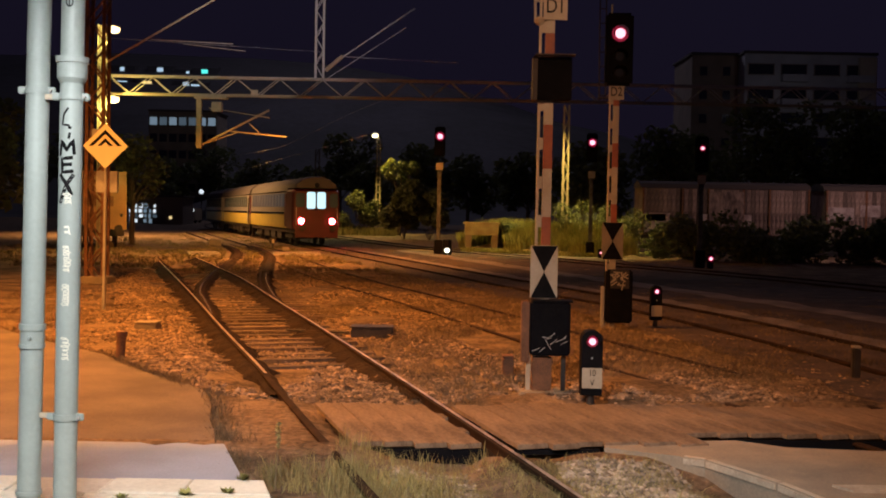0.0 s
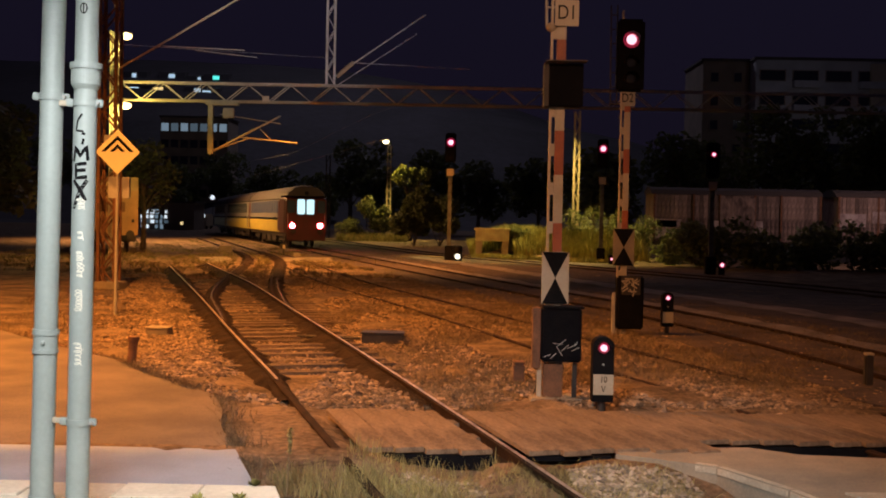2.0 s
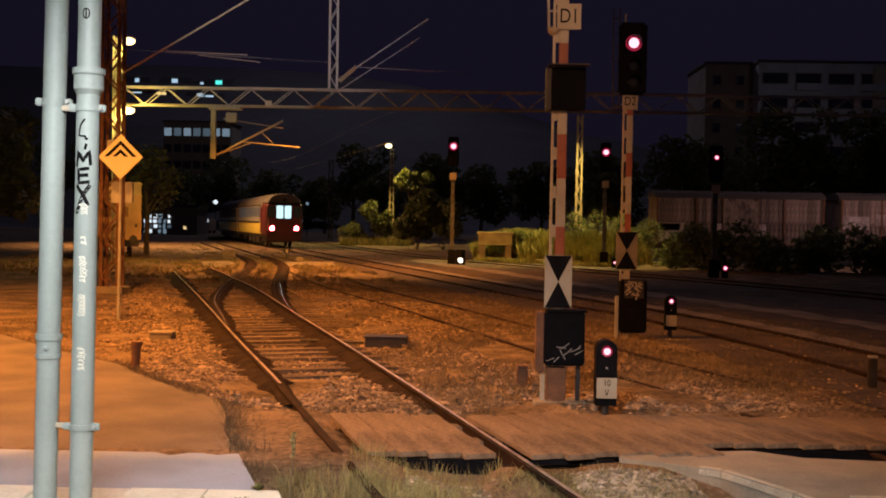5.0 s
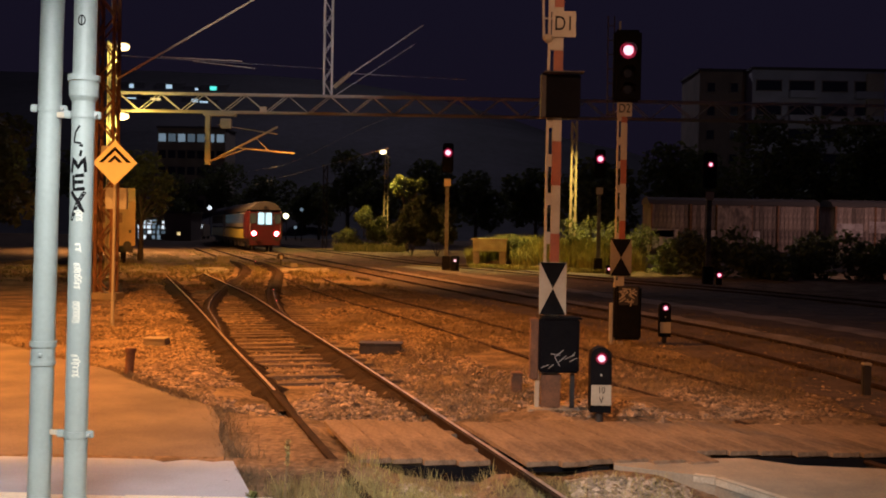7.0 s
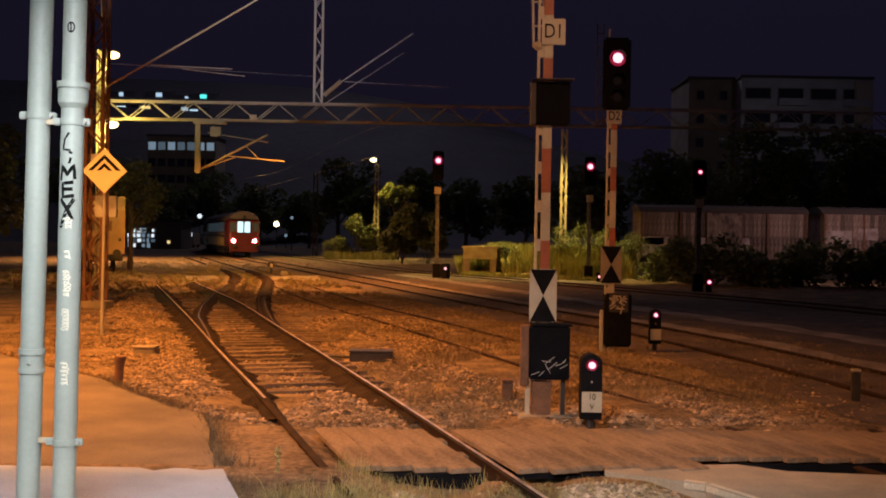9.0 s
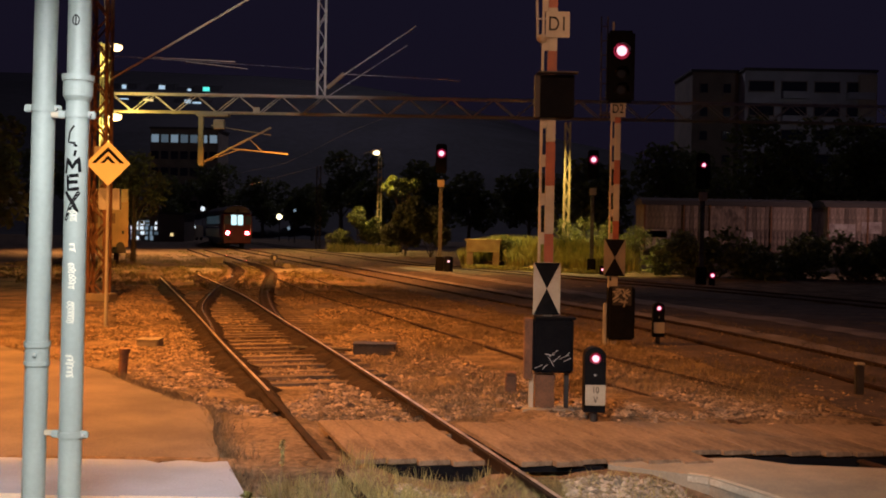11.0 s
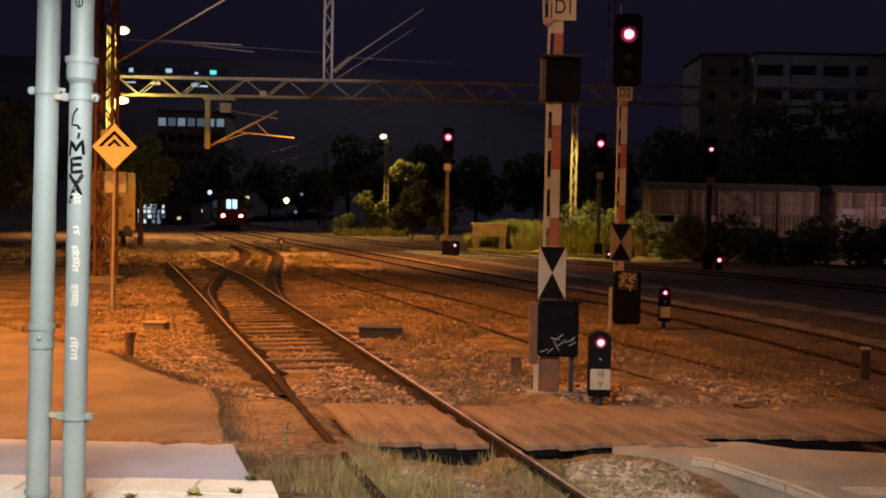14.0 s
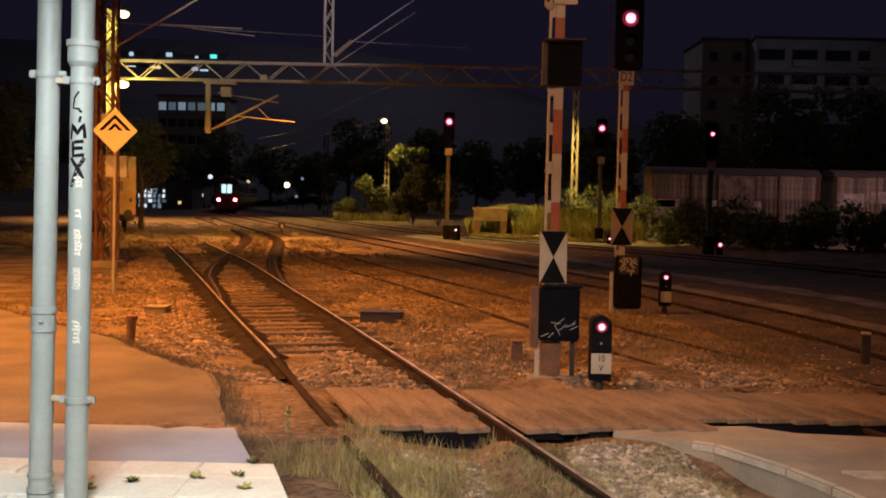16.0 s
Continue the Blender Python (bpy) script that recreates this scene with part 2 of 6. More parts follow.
M_FACADE2 = mat("brown_plaster", (0.24, 0.19, 0.15), 0.9, 0, (0.16, 0.13, 0.1), 0.4, 8, 0.8, 0.1, 0.01)
M_DARKWIN = glass("dark_window_glass", (0.02, 0.022, 0.028))
M_SKIP = mat("pale_yellow_paint", (0.45, 0.42, 0.24), 0.7, 0, (0.28, 0.24, 0.14), 2, 20, 0.9, 0.2, 0.005)
M_PATH = mat("pale_gravel", (0.27, 0.22, 0.22), 0.95, 0, (0.11, 0.09, 0.09), 1.2, 22, 1.0, 0.7, 0.02)
# ballast darkened for the weaker light on the right of the yard
M_BED = mat("dimmed_dark_ballast", (0.1, 0.063, 0.053), 0.95, 0, (0.032, 0.021, 0.02), 1.6, 15, 1.0, 1.0, 0.06)


# ---- mesh helpers ----
def box(bm, c, s, m=None):
    r = bmesh.ops.create_cube(bm, size=1.0, matrix=Matrix.Translation(c) @ (m or Matrix()) @ Matrix.Diagonal((*s, 1)))
    return r["verts"]


def bevel_box(bm, c, s, b=0.01, m=None):
    t = bmesh.new()
    bmesh.ops.create_cube(t, size=1.0, matrix=Matrix.Diagonal((*s, 1)))
    bmesh.ops.bevel(t, geom=t.edges[:], offset=b, segments=2, affect="EDGES")
    t.transform(Matrix.Translation(c) @ (m or Matrix()))
    me = bpy.data.meshes.new("tmp")
    t.to_mesh(me)
    bm.from_mesh(me)
    bpy.data.meshes.remove(me)
    t.free()


def rod(bm, a, b, r, r2=None, seg=10, caps=True):
    a, b = Vector(a), Vector(b)
    d = b - a
    m = Matrix.Translation((a + b) / 2) @ d.to_track_quat("Z", "Y").to_matrix().to_4x4()
    bmesh.ops.create_cone(bm, cap_ends=caps, segments=seg, radius1=r, radius2=r if r2 is None else r2, depth=d.length, matrix=m)


def ball(bm, c, r, seg=12, squash=(1, 1, 1)):
    bmesh.ops.create_uvsphere(bm, u_segments=seg, v_segments=max(6, seg * 2 // 3), radius=r, matrix=Matrix.Translation(c) @ Matrix.Diagonal((*squash, 1)))


def prism(bm, outline, z0, z1):
    """A solid from a flat outline (counter-clockwise)."""
    lo = [bm.verts.new((x, y, z0)) for x, y in outline]
    hi = [bm.verts.new((x, y, z1)) for x, y in outline]
    n = len(outline)
    bm.faces.new(hi)
    bm.faces.new(lo[::-1])
    for i in range(n):
        bm.faces.new((lo[i], lo[(i + 1) % n], hi[(i + 1) % n], hi[i]))


def mesh_of(name, bm, material, smooth=False):
    bmesh.ops.recalc_face_normals(bm, faces=bm.faces[:])
    me = bpy.data.meshes.new(name)
    bm.to_mesh(me)
    bm.free()
    me.materials.append(material)
    if smooth:
        for p in me.polygons:
            p.use_smooth = True
    return me


def part(name, bm, material, parent, label="", smooth=False):
    ob = new(name, mesh_of(name, bm, material, smooth) if isinstance(bm, bmesh.types.BMesh) else bm)
    ob.parent = parent
    return tagged(ob, label)


def thing(name, place=(0, 0, 0), label="", category="", group="", kind="", rz=0.0):
    ob = new(name)
    ob.empty_display_size = 0.2
    ob.matrix_basis = pose(*place, 0, 0, rz)
    return tagged(ob, label, category, group, kind)


def solo(name, bm, material, label="", category="", group="", kind="", smooth=False):
    ob = new(name, mesh_of(name, bm, material, smooth))
    return tagged(ob, label, category, group, kind)


def raw_mesh(name, verts, faces, material):
    me = bpy.data.meshes.new(name)
    me.from_pydata(verts, [], faces)
    me.materials.append(material)
    return me


def lettering(name, text, size, place, material, parent, rz=0.0):
    """Flat raised letters facing -y."""
    cu = bpy.data.curves.new(name, "FONT")
    cu.body, cu.size, cu.extrude, cu.align_x, cu.align_y = text, size, 0.002, "CENTER", "CENTER"
    ob = bpy.data.objects.new(name, cu)
    scene.collection.objects.link(ob)
    me = bpy.data.meshes.new_from_object(ob.evaluated_get(bpy.context.evaluated_depsgraph_get()))
    bpy.data.objects.remove(ob)
    me.materials.clear()
    me.materials.append(material)
    o = new(name, me)
    o.parent = parent
    o.matrix_basis = pose(*place, 90, 0, rz) @ Matrix.Diagonal((0.78, 1, 1, 1))
    return o


def smooth_line(pts, step=0.5):
    """Points along a Catmull-Rom line through pts."""
    p = [Vector((x, y, 0)) for x, y in pts]
    p = [p[0] * 2 - p[1]] + p + [p[-1] * 2 - p[-2]]
    out = []
    for i in range(1, len(p) - 2):
        n = max(2, int((p[i + 1] - p[i]).length / step))
        for k in range(n):
            t = k / n
            out.append(0.5 * (2 * p[i] + (p[i + 1] - p[i - 1]) * t + (2 * p[i - 1] - 5 * p[i] + 4 * p[i + 1] - p[i + 2]) * t * t + (3 * p[i] - p[i - 1] - 3 * p[i + 1] + p[i + 2]) * t ** 3))
    out.append(p[-2])
    return out


# ---- ground ----
def ease(v, a, b):
    t = min(1.0, max(0.0, (v - a) / (b - a)))
    return t * t * (3 - 2 * t)


def bank(x, y):
    """How far behind the foot of the grass bank."""
    return y - (62.9 - 0.78 * x)


def ground_z(x, y):
    z = -0.165 + 0.025 * noise.noise((x * 0.9, y * 0.9, 0)) + 0.018 * noise.noise((x * 4, y * 4, 3))
    left = -1.0 - 0.308 * (y - 9.31)
    if y > 9.3:
        if y < 11.9:
            z += 0.10 * ease(left - x, -0.35, -0.1) * (1 - ease(y, 11.4, 11.9))
        z += 0.085 * ease(left - x, 0.2, 0.7) * ease(y, 11.4, 11.9)
        z += 0.05 * (1 - ease(y, 13.5, 15.0)) * ease(y, 11.2, 11.6)
    else:
        z += 0.10 * (1 - ease(x, -0.75, -0.45)) * ease(y, 8.0, 9.3)
        z += 0.07 * (1 - ease(x, -0.4, 0.0))
    if y < 9.4 and x < 3:
        side = x - (0.49 + 0.285 * (9.44 - y))
        z -= 0.05 * ease(9.4 - y, 0.0, 0.25) * ease(x, -0.65, -0.4) * (1 - ease(side, -0.1, 0.1))
        z += 0.06 * ease(side, 0.0, 0.35) * (1 - ease(side, 0.9, 1.4))
        z -= 0.12 * ease(side, 0.9, 1.5) * (1 - ease(y, 8.5, 9.1))
        z += max(0.0, -0.085 - z) * (1 - ease(abs(side), 0.12, 0.4))
        z += 0.075 * ease(x, 0.9, 1.3) * (1 - ease(x, 1.8, 2.25)) * ease(y, 8.55, 9.2)
    if 9.3 < y < 10.3 and x > 2.4:
        z -= 0.2
    if y > 12 and x > 0.4 - 0.3 * (y - 14):
        z += 0.06
    if y > 50 and 0.5 < x < 11:
        u = bank(x, y)
        z += 0.85 * ease(u, 0.2, 3.2) * (1 - ease(u, 8, 12)) * ease(x, 0.8, 3) * (1 - ease(x, 9.5, 11))
    return z


def spread(lo, hi, near0, near1, step, far):
    vals = list(np.arange(near0, near1 + 1e-6, step))
    v, s = near0, step
    while v > lo:
        s *= far
        v -= s
        vals.append(v)
    v, s = near1, step
    while v < hi:
        s *= far
        v += s
        vals.append(v)
    return sorted(vals)


def build_ground():
    xs, ys = spread(-2500, 2500, -12, 14, 0.2, 1.3), spread(-60, 3500, 5, 40, 0.2, 1.22)
    verts = [(x, y, ground_z(x, y)) for y in ys for x in xs]
    w = len(xs)
    faces = [(j * w + i, j * w + i + 1, (j + 1) * w + i + 1, (j + 1) * w + i) for j in range(len(ys) - 1) for i in range(w - 1)]
    ob = new("ground", raw_mesh("ground", verts, faces, M_DIRT))
    for p in ob.data.polygons:
        p.use_smooth = True
    tagged(ob, "brown earth and gravel between the railway tracks", "ground", kind="structure")


build_ground()


def build_paving():
    bm = bmesh.new()
    prism(bm, [(-30, 9.11), (-1.85, 9.11), (-1.94, 9.34), (-2.02, 9.6), (-2.21, 10.23), (-2.36, 11.0), (-2.62, 11.83), (-3.0, 12.4), (-3.7, 13.2), (-4.66, 14.68), (-6.2, 16.3), (-8.5, 19), (-12, 22), (-30, 30)], -0.4, -0.01)
    solo("asphalt_pavement", bm, M_ASPHALT, "worn reddish asphalt beside the station track", "pavement", kind="structure")
    bm = bmesh.new()
    prism(bm, [(-30, 7.48), (-1.28, 7.48), (-1.5, 8.05), (-1.84, 9.108), (-30, 9.108)], -0.4, 0.0)
    solo("concrete_pavement", bm, M_CONC, "smooth grey concrete strip on the platform", "pavement", kind="structure")


build_paving()

A_LEFT = [(0.6, 4.0), (-0.3, 7.0), (-1.0, 9.31), (-2.31, 13.62), (-3.75, 18.2), (-6.55, 27.3), (-10.86, 41.0)]
A_RIGHT = [(2.02, 4.2), (1.17, 7.0), (0.49, 9.44), (-0.75, 13.82), (-2.08, 18.41), (-3.55, 23.39), (-5.86, 31.3), (-7.95, 37.6), (-10.32, 44.67)]
DIV_LEFT = [(-4.42, 20.5), (-4.8, 22.0), (-5.63, 25.04), (-6.06, 26.8), (-6.68, 30.06), (-7.24, 33.6), (-7.74, 37.0), (-8.5, 42.8), (-9.5, 49.4), (-10.94, 55.8), (-12.43, 60.95), (-16.15, 73.1), (-22.8, 95)]
DIV_RIGHT = [(-2.72, 20.7), (-3.45, 23.0), (-4.4, 27.3), (-5.26, 31.9), (-5.99, 36.5), (-6.87, 42.5), (-7.83, 48.6), (-9.4, 55.3), (-10.9, 60.4), (-14.6, 72.6), (-21.2, 94.5)]
B_MID = [(7.2, 3.0), (5.2, 8.5), (4.1, 11.7), (2.1, 17.6), (-0.45, 25.5), (-2.75, 32.0), (-4.95, 39.5), (-8.2, 52), (-12, 64.5)]
T_MID = [(8.2, -3), (7.2, 10), (6.3, 17.3), (4.7, 24.7), (2.75, 30.2), (-2.9, 48.1), (-7.35, 62.2), (-23.0, 111.9), (-26.9, 125.0), (-30.2, 140.0), (-34.2, 165.0), (-46, 249)]
D_MID = [(19.5, 10), (16.0, 24), (12.0, 36.5), (7.6, 45.5), (3.2, 54.5), (0.1, 61.0), (-3.4, 70.0), (-16.2, 111), (-58, 245)]


def offset_line(pts, d):
    line = smooth_line(pts, 1.0)
    out = []
    for i, p in enumerate(line):
        t = (line[min(i + 1, len(line) - 1)] - line[max(i - 1, 0)]).normalized()
        out.append((p.x + t.y * d, p.y - t.x * d))
    return out


def rail(pts, parent, label="", shiny=True, head=None):
    line = [Vector((x, y, 0)) for x, y in pts]
    prof = [(-0.065, -0.15), (-0.065, -0.138), (-0.01, -0.115), (-0.01, -0.04), (-0.035, -0.03), (-0.035, -0.008), (-0.006, 0), (0.03, 0), (0.035, -0.005), (0.035, -0.03), (0.01, -0.04), (0.01, -0.115), (0.065, -0.138), (0.065, -0.15)]
    verts, faces, k = [], [], len(prof)
    for i, p in enumerate(line):
        t = (line[min(i + 1, len(line) - 1)] - line[max(i - 1, 0)]).normalized()
        s = Vector((t.y, -t.x, 0))
        verts += [tuple(p + s * a + Vector((0, 0, b))) for a, b in prof]
    for i in range(len(line) - 1):
        for j in range(k):
            faces.append((i * k + j, i * k + (j + 1) % k, (i + 1) * k + (j + 1) % k, (i + 1) * k + j))
    faces += [tuple(range(k)), tuple(range((len(line) - 1) * k, len(line) * k))[::-1]]
    me = raw_mesh("rail", verts, faces, M_RAIL)
    me.materials.append(head or (M_HEAD if shiny else M_RAIL))
    for n, p in enumerate(me.polygons):
        if n < (len(line) - 1) * k and n % k == 6:
            p.material_index = 1
    return part("rail", me, None, parent, label)


def sleeper_mesh(length):
    bm = bmesh.new()
    bevel_box(bm, (0, 0, 0), (length, 0.24, 0.14), 0.02)
    return mesh_of("sleeper", bm, M_WOOD)


def lay_sleepers(parent, mid, start, end, shared, spacing=0.62, depth=-0.205):
    line = smooth_line(mid, 0.05)
    run, nxt = 0.0, 0.0
    for a, b in zip(line, line[1:]):
        run += (b - a).length
        if run >= nxt:
            nxt += spacing
            if start < a.y < end and not 9.1 < a.y < 11.3:
                o = part("sleeper", shared, None, parent)
                o.matrix_basis = pose(a.x, a.y, depth + random.uniform(-0.012, 0.012), 0, 0, math.degrees(math.atan2(b.y - a.y, b.x - a.x)) - 90 + random.uniform(-1.5, 1.5))


def middle(a, b):
    p, q = smooth_line(a, 0.5), smooth_line(b, 0.5)
    return [((u.x + min(q, key=lambda v: (v - u).length).x) / 2, (u.y + min(q, key=lambda v: (v - u).length).y) / 2) for u in p[::4]]


def build_tracks():
    short, long = sleeper_mesh(2.5), sleeper_mesh(3.6)
    a = thing("railway_turnout", (0, 0, 0), "rusty railway turnout with worn rails on wooden sleepers", "railway track", kind="structure")
    for pts in (A_LEFT, A_RIGHT, DIV_LEFT, DIV_RIGHT):
        line = [(p.x, p.y) for p in smooth_line(pts, 0.5)]
        if pts is A_LEFT:
            # the stretch through the crossing is rusty and half buried
            rail([q for q in line if q[1] < 13.2], a, "rusty half-buried rail through the crossing", shiny=False).location.z = -0.008
            line = [q for q in line if q[1] > 13.1]
        r = rail(line, a, head=M_POLISH if pts in (DIV_LEFT, DIV_RIGHT) else None)
        r.location.z = -0.005 if pts in (DIV_LEFT, DIV_RIGHT) else 0.0
    rail([(p.x - 0.17, p.y) for p in smooth_line(DIV_RIGHT, 0.5) if 26.0 < p.y < 38.0], a, "dark check rail beside the curved rail", shiny=False).location.z = -0.02
    for pts, d0, d1 in ((A_LEFT, -0.40, 0.40), (A_RIGHT, -0.46, 0.34), (DIV_LEFT, -0.26, 0.34), (DIV_RIGHT, -0.34, 0.26)):
        line = [p for p in smooth_line(pts, 0.12) if 11.9 < p.y < 60]
        verts, faces = [], []
        for i, p in enumerate(line):
            t = (line[min(i + 1, len(line) - 1)] - line[max(i - 1, 0)]).normalized()
            n = Vector((t.y, -t.x, 0))
            lo = d0 * (0.75 + 0.5 * noise.noise((p.x * 2.2, p.y * 2.2, 5)) + 0.2 * random.random())
            hi = d1 * (0.75 + 0.5 * noise.noise((p.x * 2.2, p.y * 2.2, 9)) + 0.2 * random.random())
            fade = ease(p.y, 12.0, 16.0)
            for d, h in ((lo * (0.35 + 0.65 * fade), -0.02), (-0.1, 0.098), (0.1, 0.098), (hi * (0.35 + 0.65 * fade), -0.02)):
                q = p + n * d
                verts.append((q.x, q.y, ground_z(q.x, q.y) + h * (0.3 + 0.7 * fade) + 0.018))
        for i in range(len(line) - 1):
            for k in (0, 1, 2):
                faces.append((i * 4 + k, i * 4 + k + 1, i * 4 + k + 5, i * 4 + k + 4))
        part("oily_bed", raw_mesh("oily_bed", verts, faces, M_OIL), None, a, "dark oil-stained dirt along the rail")
    # oil-soaked bed between the blades, with the sleepers showing through
    line = [p for p in smooth_line(A_RIGHT, 0.15) if 18.5 < p.y < 29]
    verts, faces = [], []
    for i, p in enumerate(line):
        left = np.interp(p.y, [q[1] for q in A_LEFT], [q[0] for q in A_LEFT])
        for k in range(7):
            x = left + (p.x - left) * k / 6
            y = p.y + (0.25 * noise.noise((x * 3, 1, 1)) if i in (0, len(line) - 1) else 0)
            verts.append((x, y, ground_z(x, y) + 0.014 + 0.01 * noise.noise((x * 5, y * 5, 8))))
    faces = [(i * 7 + k, i * 7 + k + 1, i * 7 + k + 8, i * 7 + k + 7) for i in range(len(line) - 1) for k in range(6)]
    part("oily_bed", raw_mesh("oily_bed", verts, faces, M_OIL), None, a, "dark oil-soaked bed between the blades")
    lay_sleepers(a, middle(A_LEFT, A_RIGHT), 14.6, 21.0, short, depth=-0.192)
    lay_sleepers(a, middle(A_LEFT, DIV_RIGHT), 21.0, 33.0, long, depth=-0.192)
    lay_sleepers(a, middle(DIV_LEFT, DIV_RIGHT), 33.0, 60.0, short)
    for nm, mid, y0, y1 in (("overgrown_track", B_MID, 5, 50), ("main_track", T_MID, 8, 120), ("loop_track", D_MID, 20, 90)):
        tr = thing(nm, (0, 0, 0), "rusty railway track on wooden sleepers, partly overgrown", "railway track", kind="structure")
        for d in (-0.752, 0.752):
            rail(offset_line(mid, d), tr, shiny=False).location.z = -0.065 if nm == "overgrown_track" else -0.03
        lay_sleepers(tr, mid, y0, y1, short, depth=-0.2)


build_tracks()


def build_beds():
    """Dark ballast along the running lines with paler trodden strips between them; the ballast's colour takes in the
    weaker light.
    """
    for d0, d1, m, nm, lab in ((-2.0, 0.95, M_BED, "track_bed", "dark ballast under the running line, dimmed in its colour"), (0.95, 1.65, M_PATH, "gravel_path", "pale trodden gravel strip beside the running line"), (1.65, 3.5, M_BED, "track_bed", "dark ballast between the lines, dimmed in its colour"), (3.5, 4.5, M_PATH, "gravel_path", "pale trodden gravel strip between the lines"), (4.5, 12.0, M_BED, "track_bed", "dark ballast by the siding, dimmed in its colour")):
        line = [p for p in smooth_line(T_MID, 0.4) if 11.5 < p.y < 58]
        verts, faces = [], []
        n = 7
        for i, p in enumerate(line):
            t = (line[min(i + 1, len(line) - 1)] - line[max(i - 1, 0)]).normalized()
            side = Vector((t.y, -t.x, 0))
            for k in range(n):
                d = d0 + (d1 - d0) * k / (n - 1)
                if k in (0, n - 1):
                    d += 0.22 * noise.noise((p.y * 0.8, d0 if k == 0 else d1, 2)) + 0.1 * noise.noise((p.y * 3.1, d1 if k else d0, 4))
                q = p + side * d
                verts.append((q.x, q.y, ground_z(q.x, q.y) + (0.012 if m is M_BED else 0.022)))
        for i in range(len(line) - 1):
            for k in range(n - 1):
                faces.append((i * n + k, i * n + k + 1, (i + 1) * n + k + 1, (i + 1) * n + k))
        tagged(new(nm, raw_mesh(nm, verts, faces, m)), lab, "ballast", kind="structure")


build_beds()


# ---- platform side ----
def drain_pipe(x, y, r, label, socket, rings, lean):
    t = thing("downpipe", (x, y, 0.115), label, "downpipe", "pipes at the platform")
    t.matrix_basis = pose(x, y, 0.115, 0, lean, 0)
    bm = bmesh.new()
    rod(bm, (0, 0, 0), (0, 0, 4.66), r, seg=32, caps=False)
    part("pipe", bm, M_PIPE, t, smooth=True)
    bm = bmesh.new()
    z0, z1, k = socket
    rod(bm, (0, 0, z0), (0, 0, z1), r * k, seg=32)
    rod(bm, (0, 0, z1), (0, 0, z1 + 0.035), r * k * 1.1, seg=32)
    rod(bm, (0, 0, z0 - 0.03), (0, 0, z0), r * 1.03, r * k, seg=32)
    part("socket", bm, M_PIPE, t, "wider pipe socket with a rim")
    for z in rings:
        bm = bmesh.new()
        rod(bm, (0, 0, z - 0.018), (0, 0, z + 0.018), r * 1.1, seg=32)
        for s in (-1, 1):
            bevel_box(bm, (s * r * 1.25, -0.01, z), (0.05, 0.03, 0.045), 0.006)
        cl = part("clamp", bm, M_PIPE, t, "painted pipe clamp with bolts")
        bm = bmesh.new()
        rod(bm, (r * 1.3, -0.05, z), (r * 1.3, 0.02, z), 0.009, seg=6)
        part("bolt", bm, M_GALV, cl)
    return t


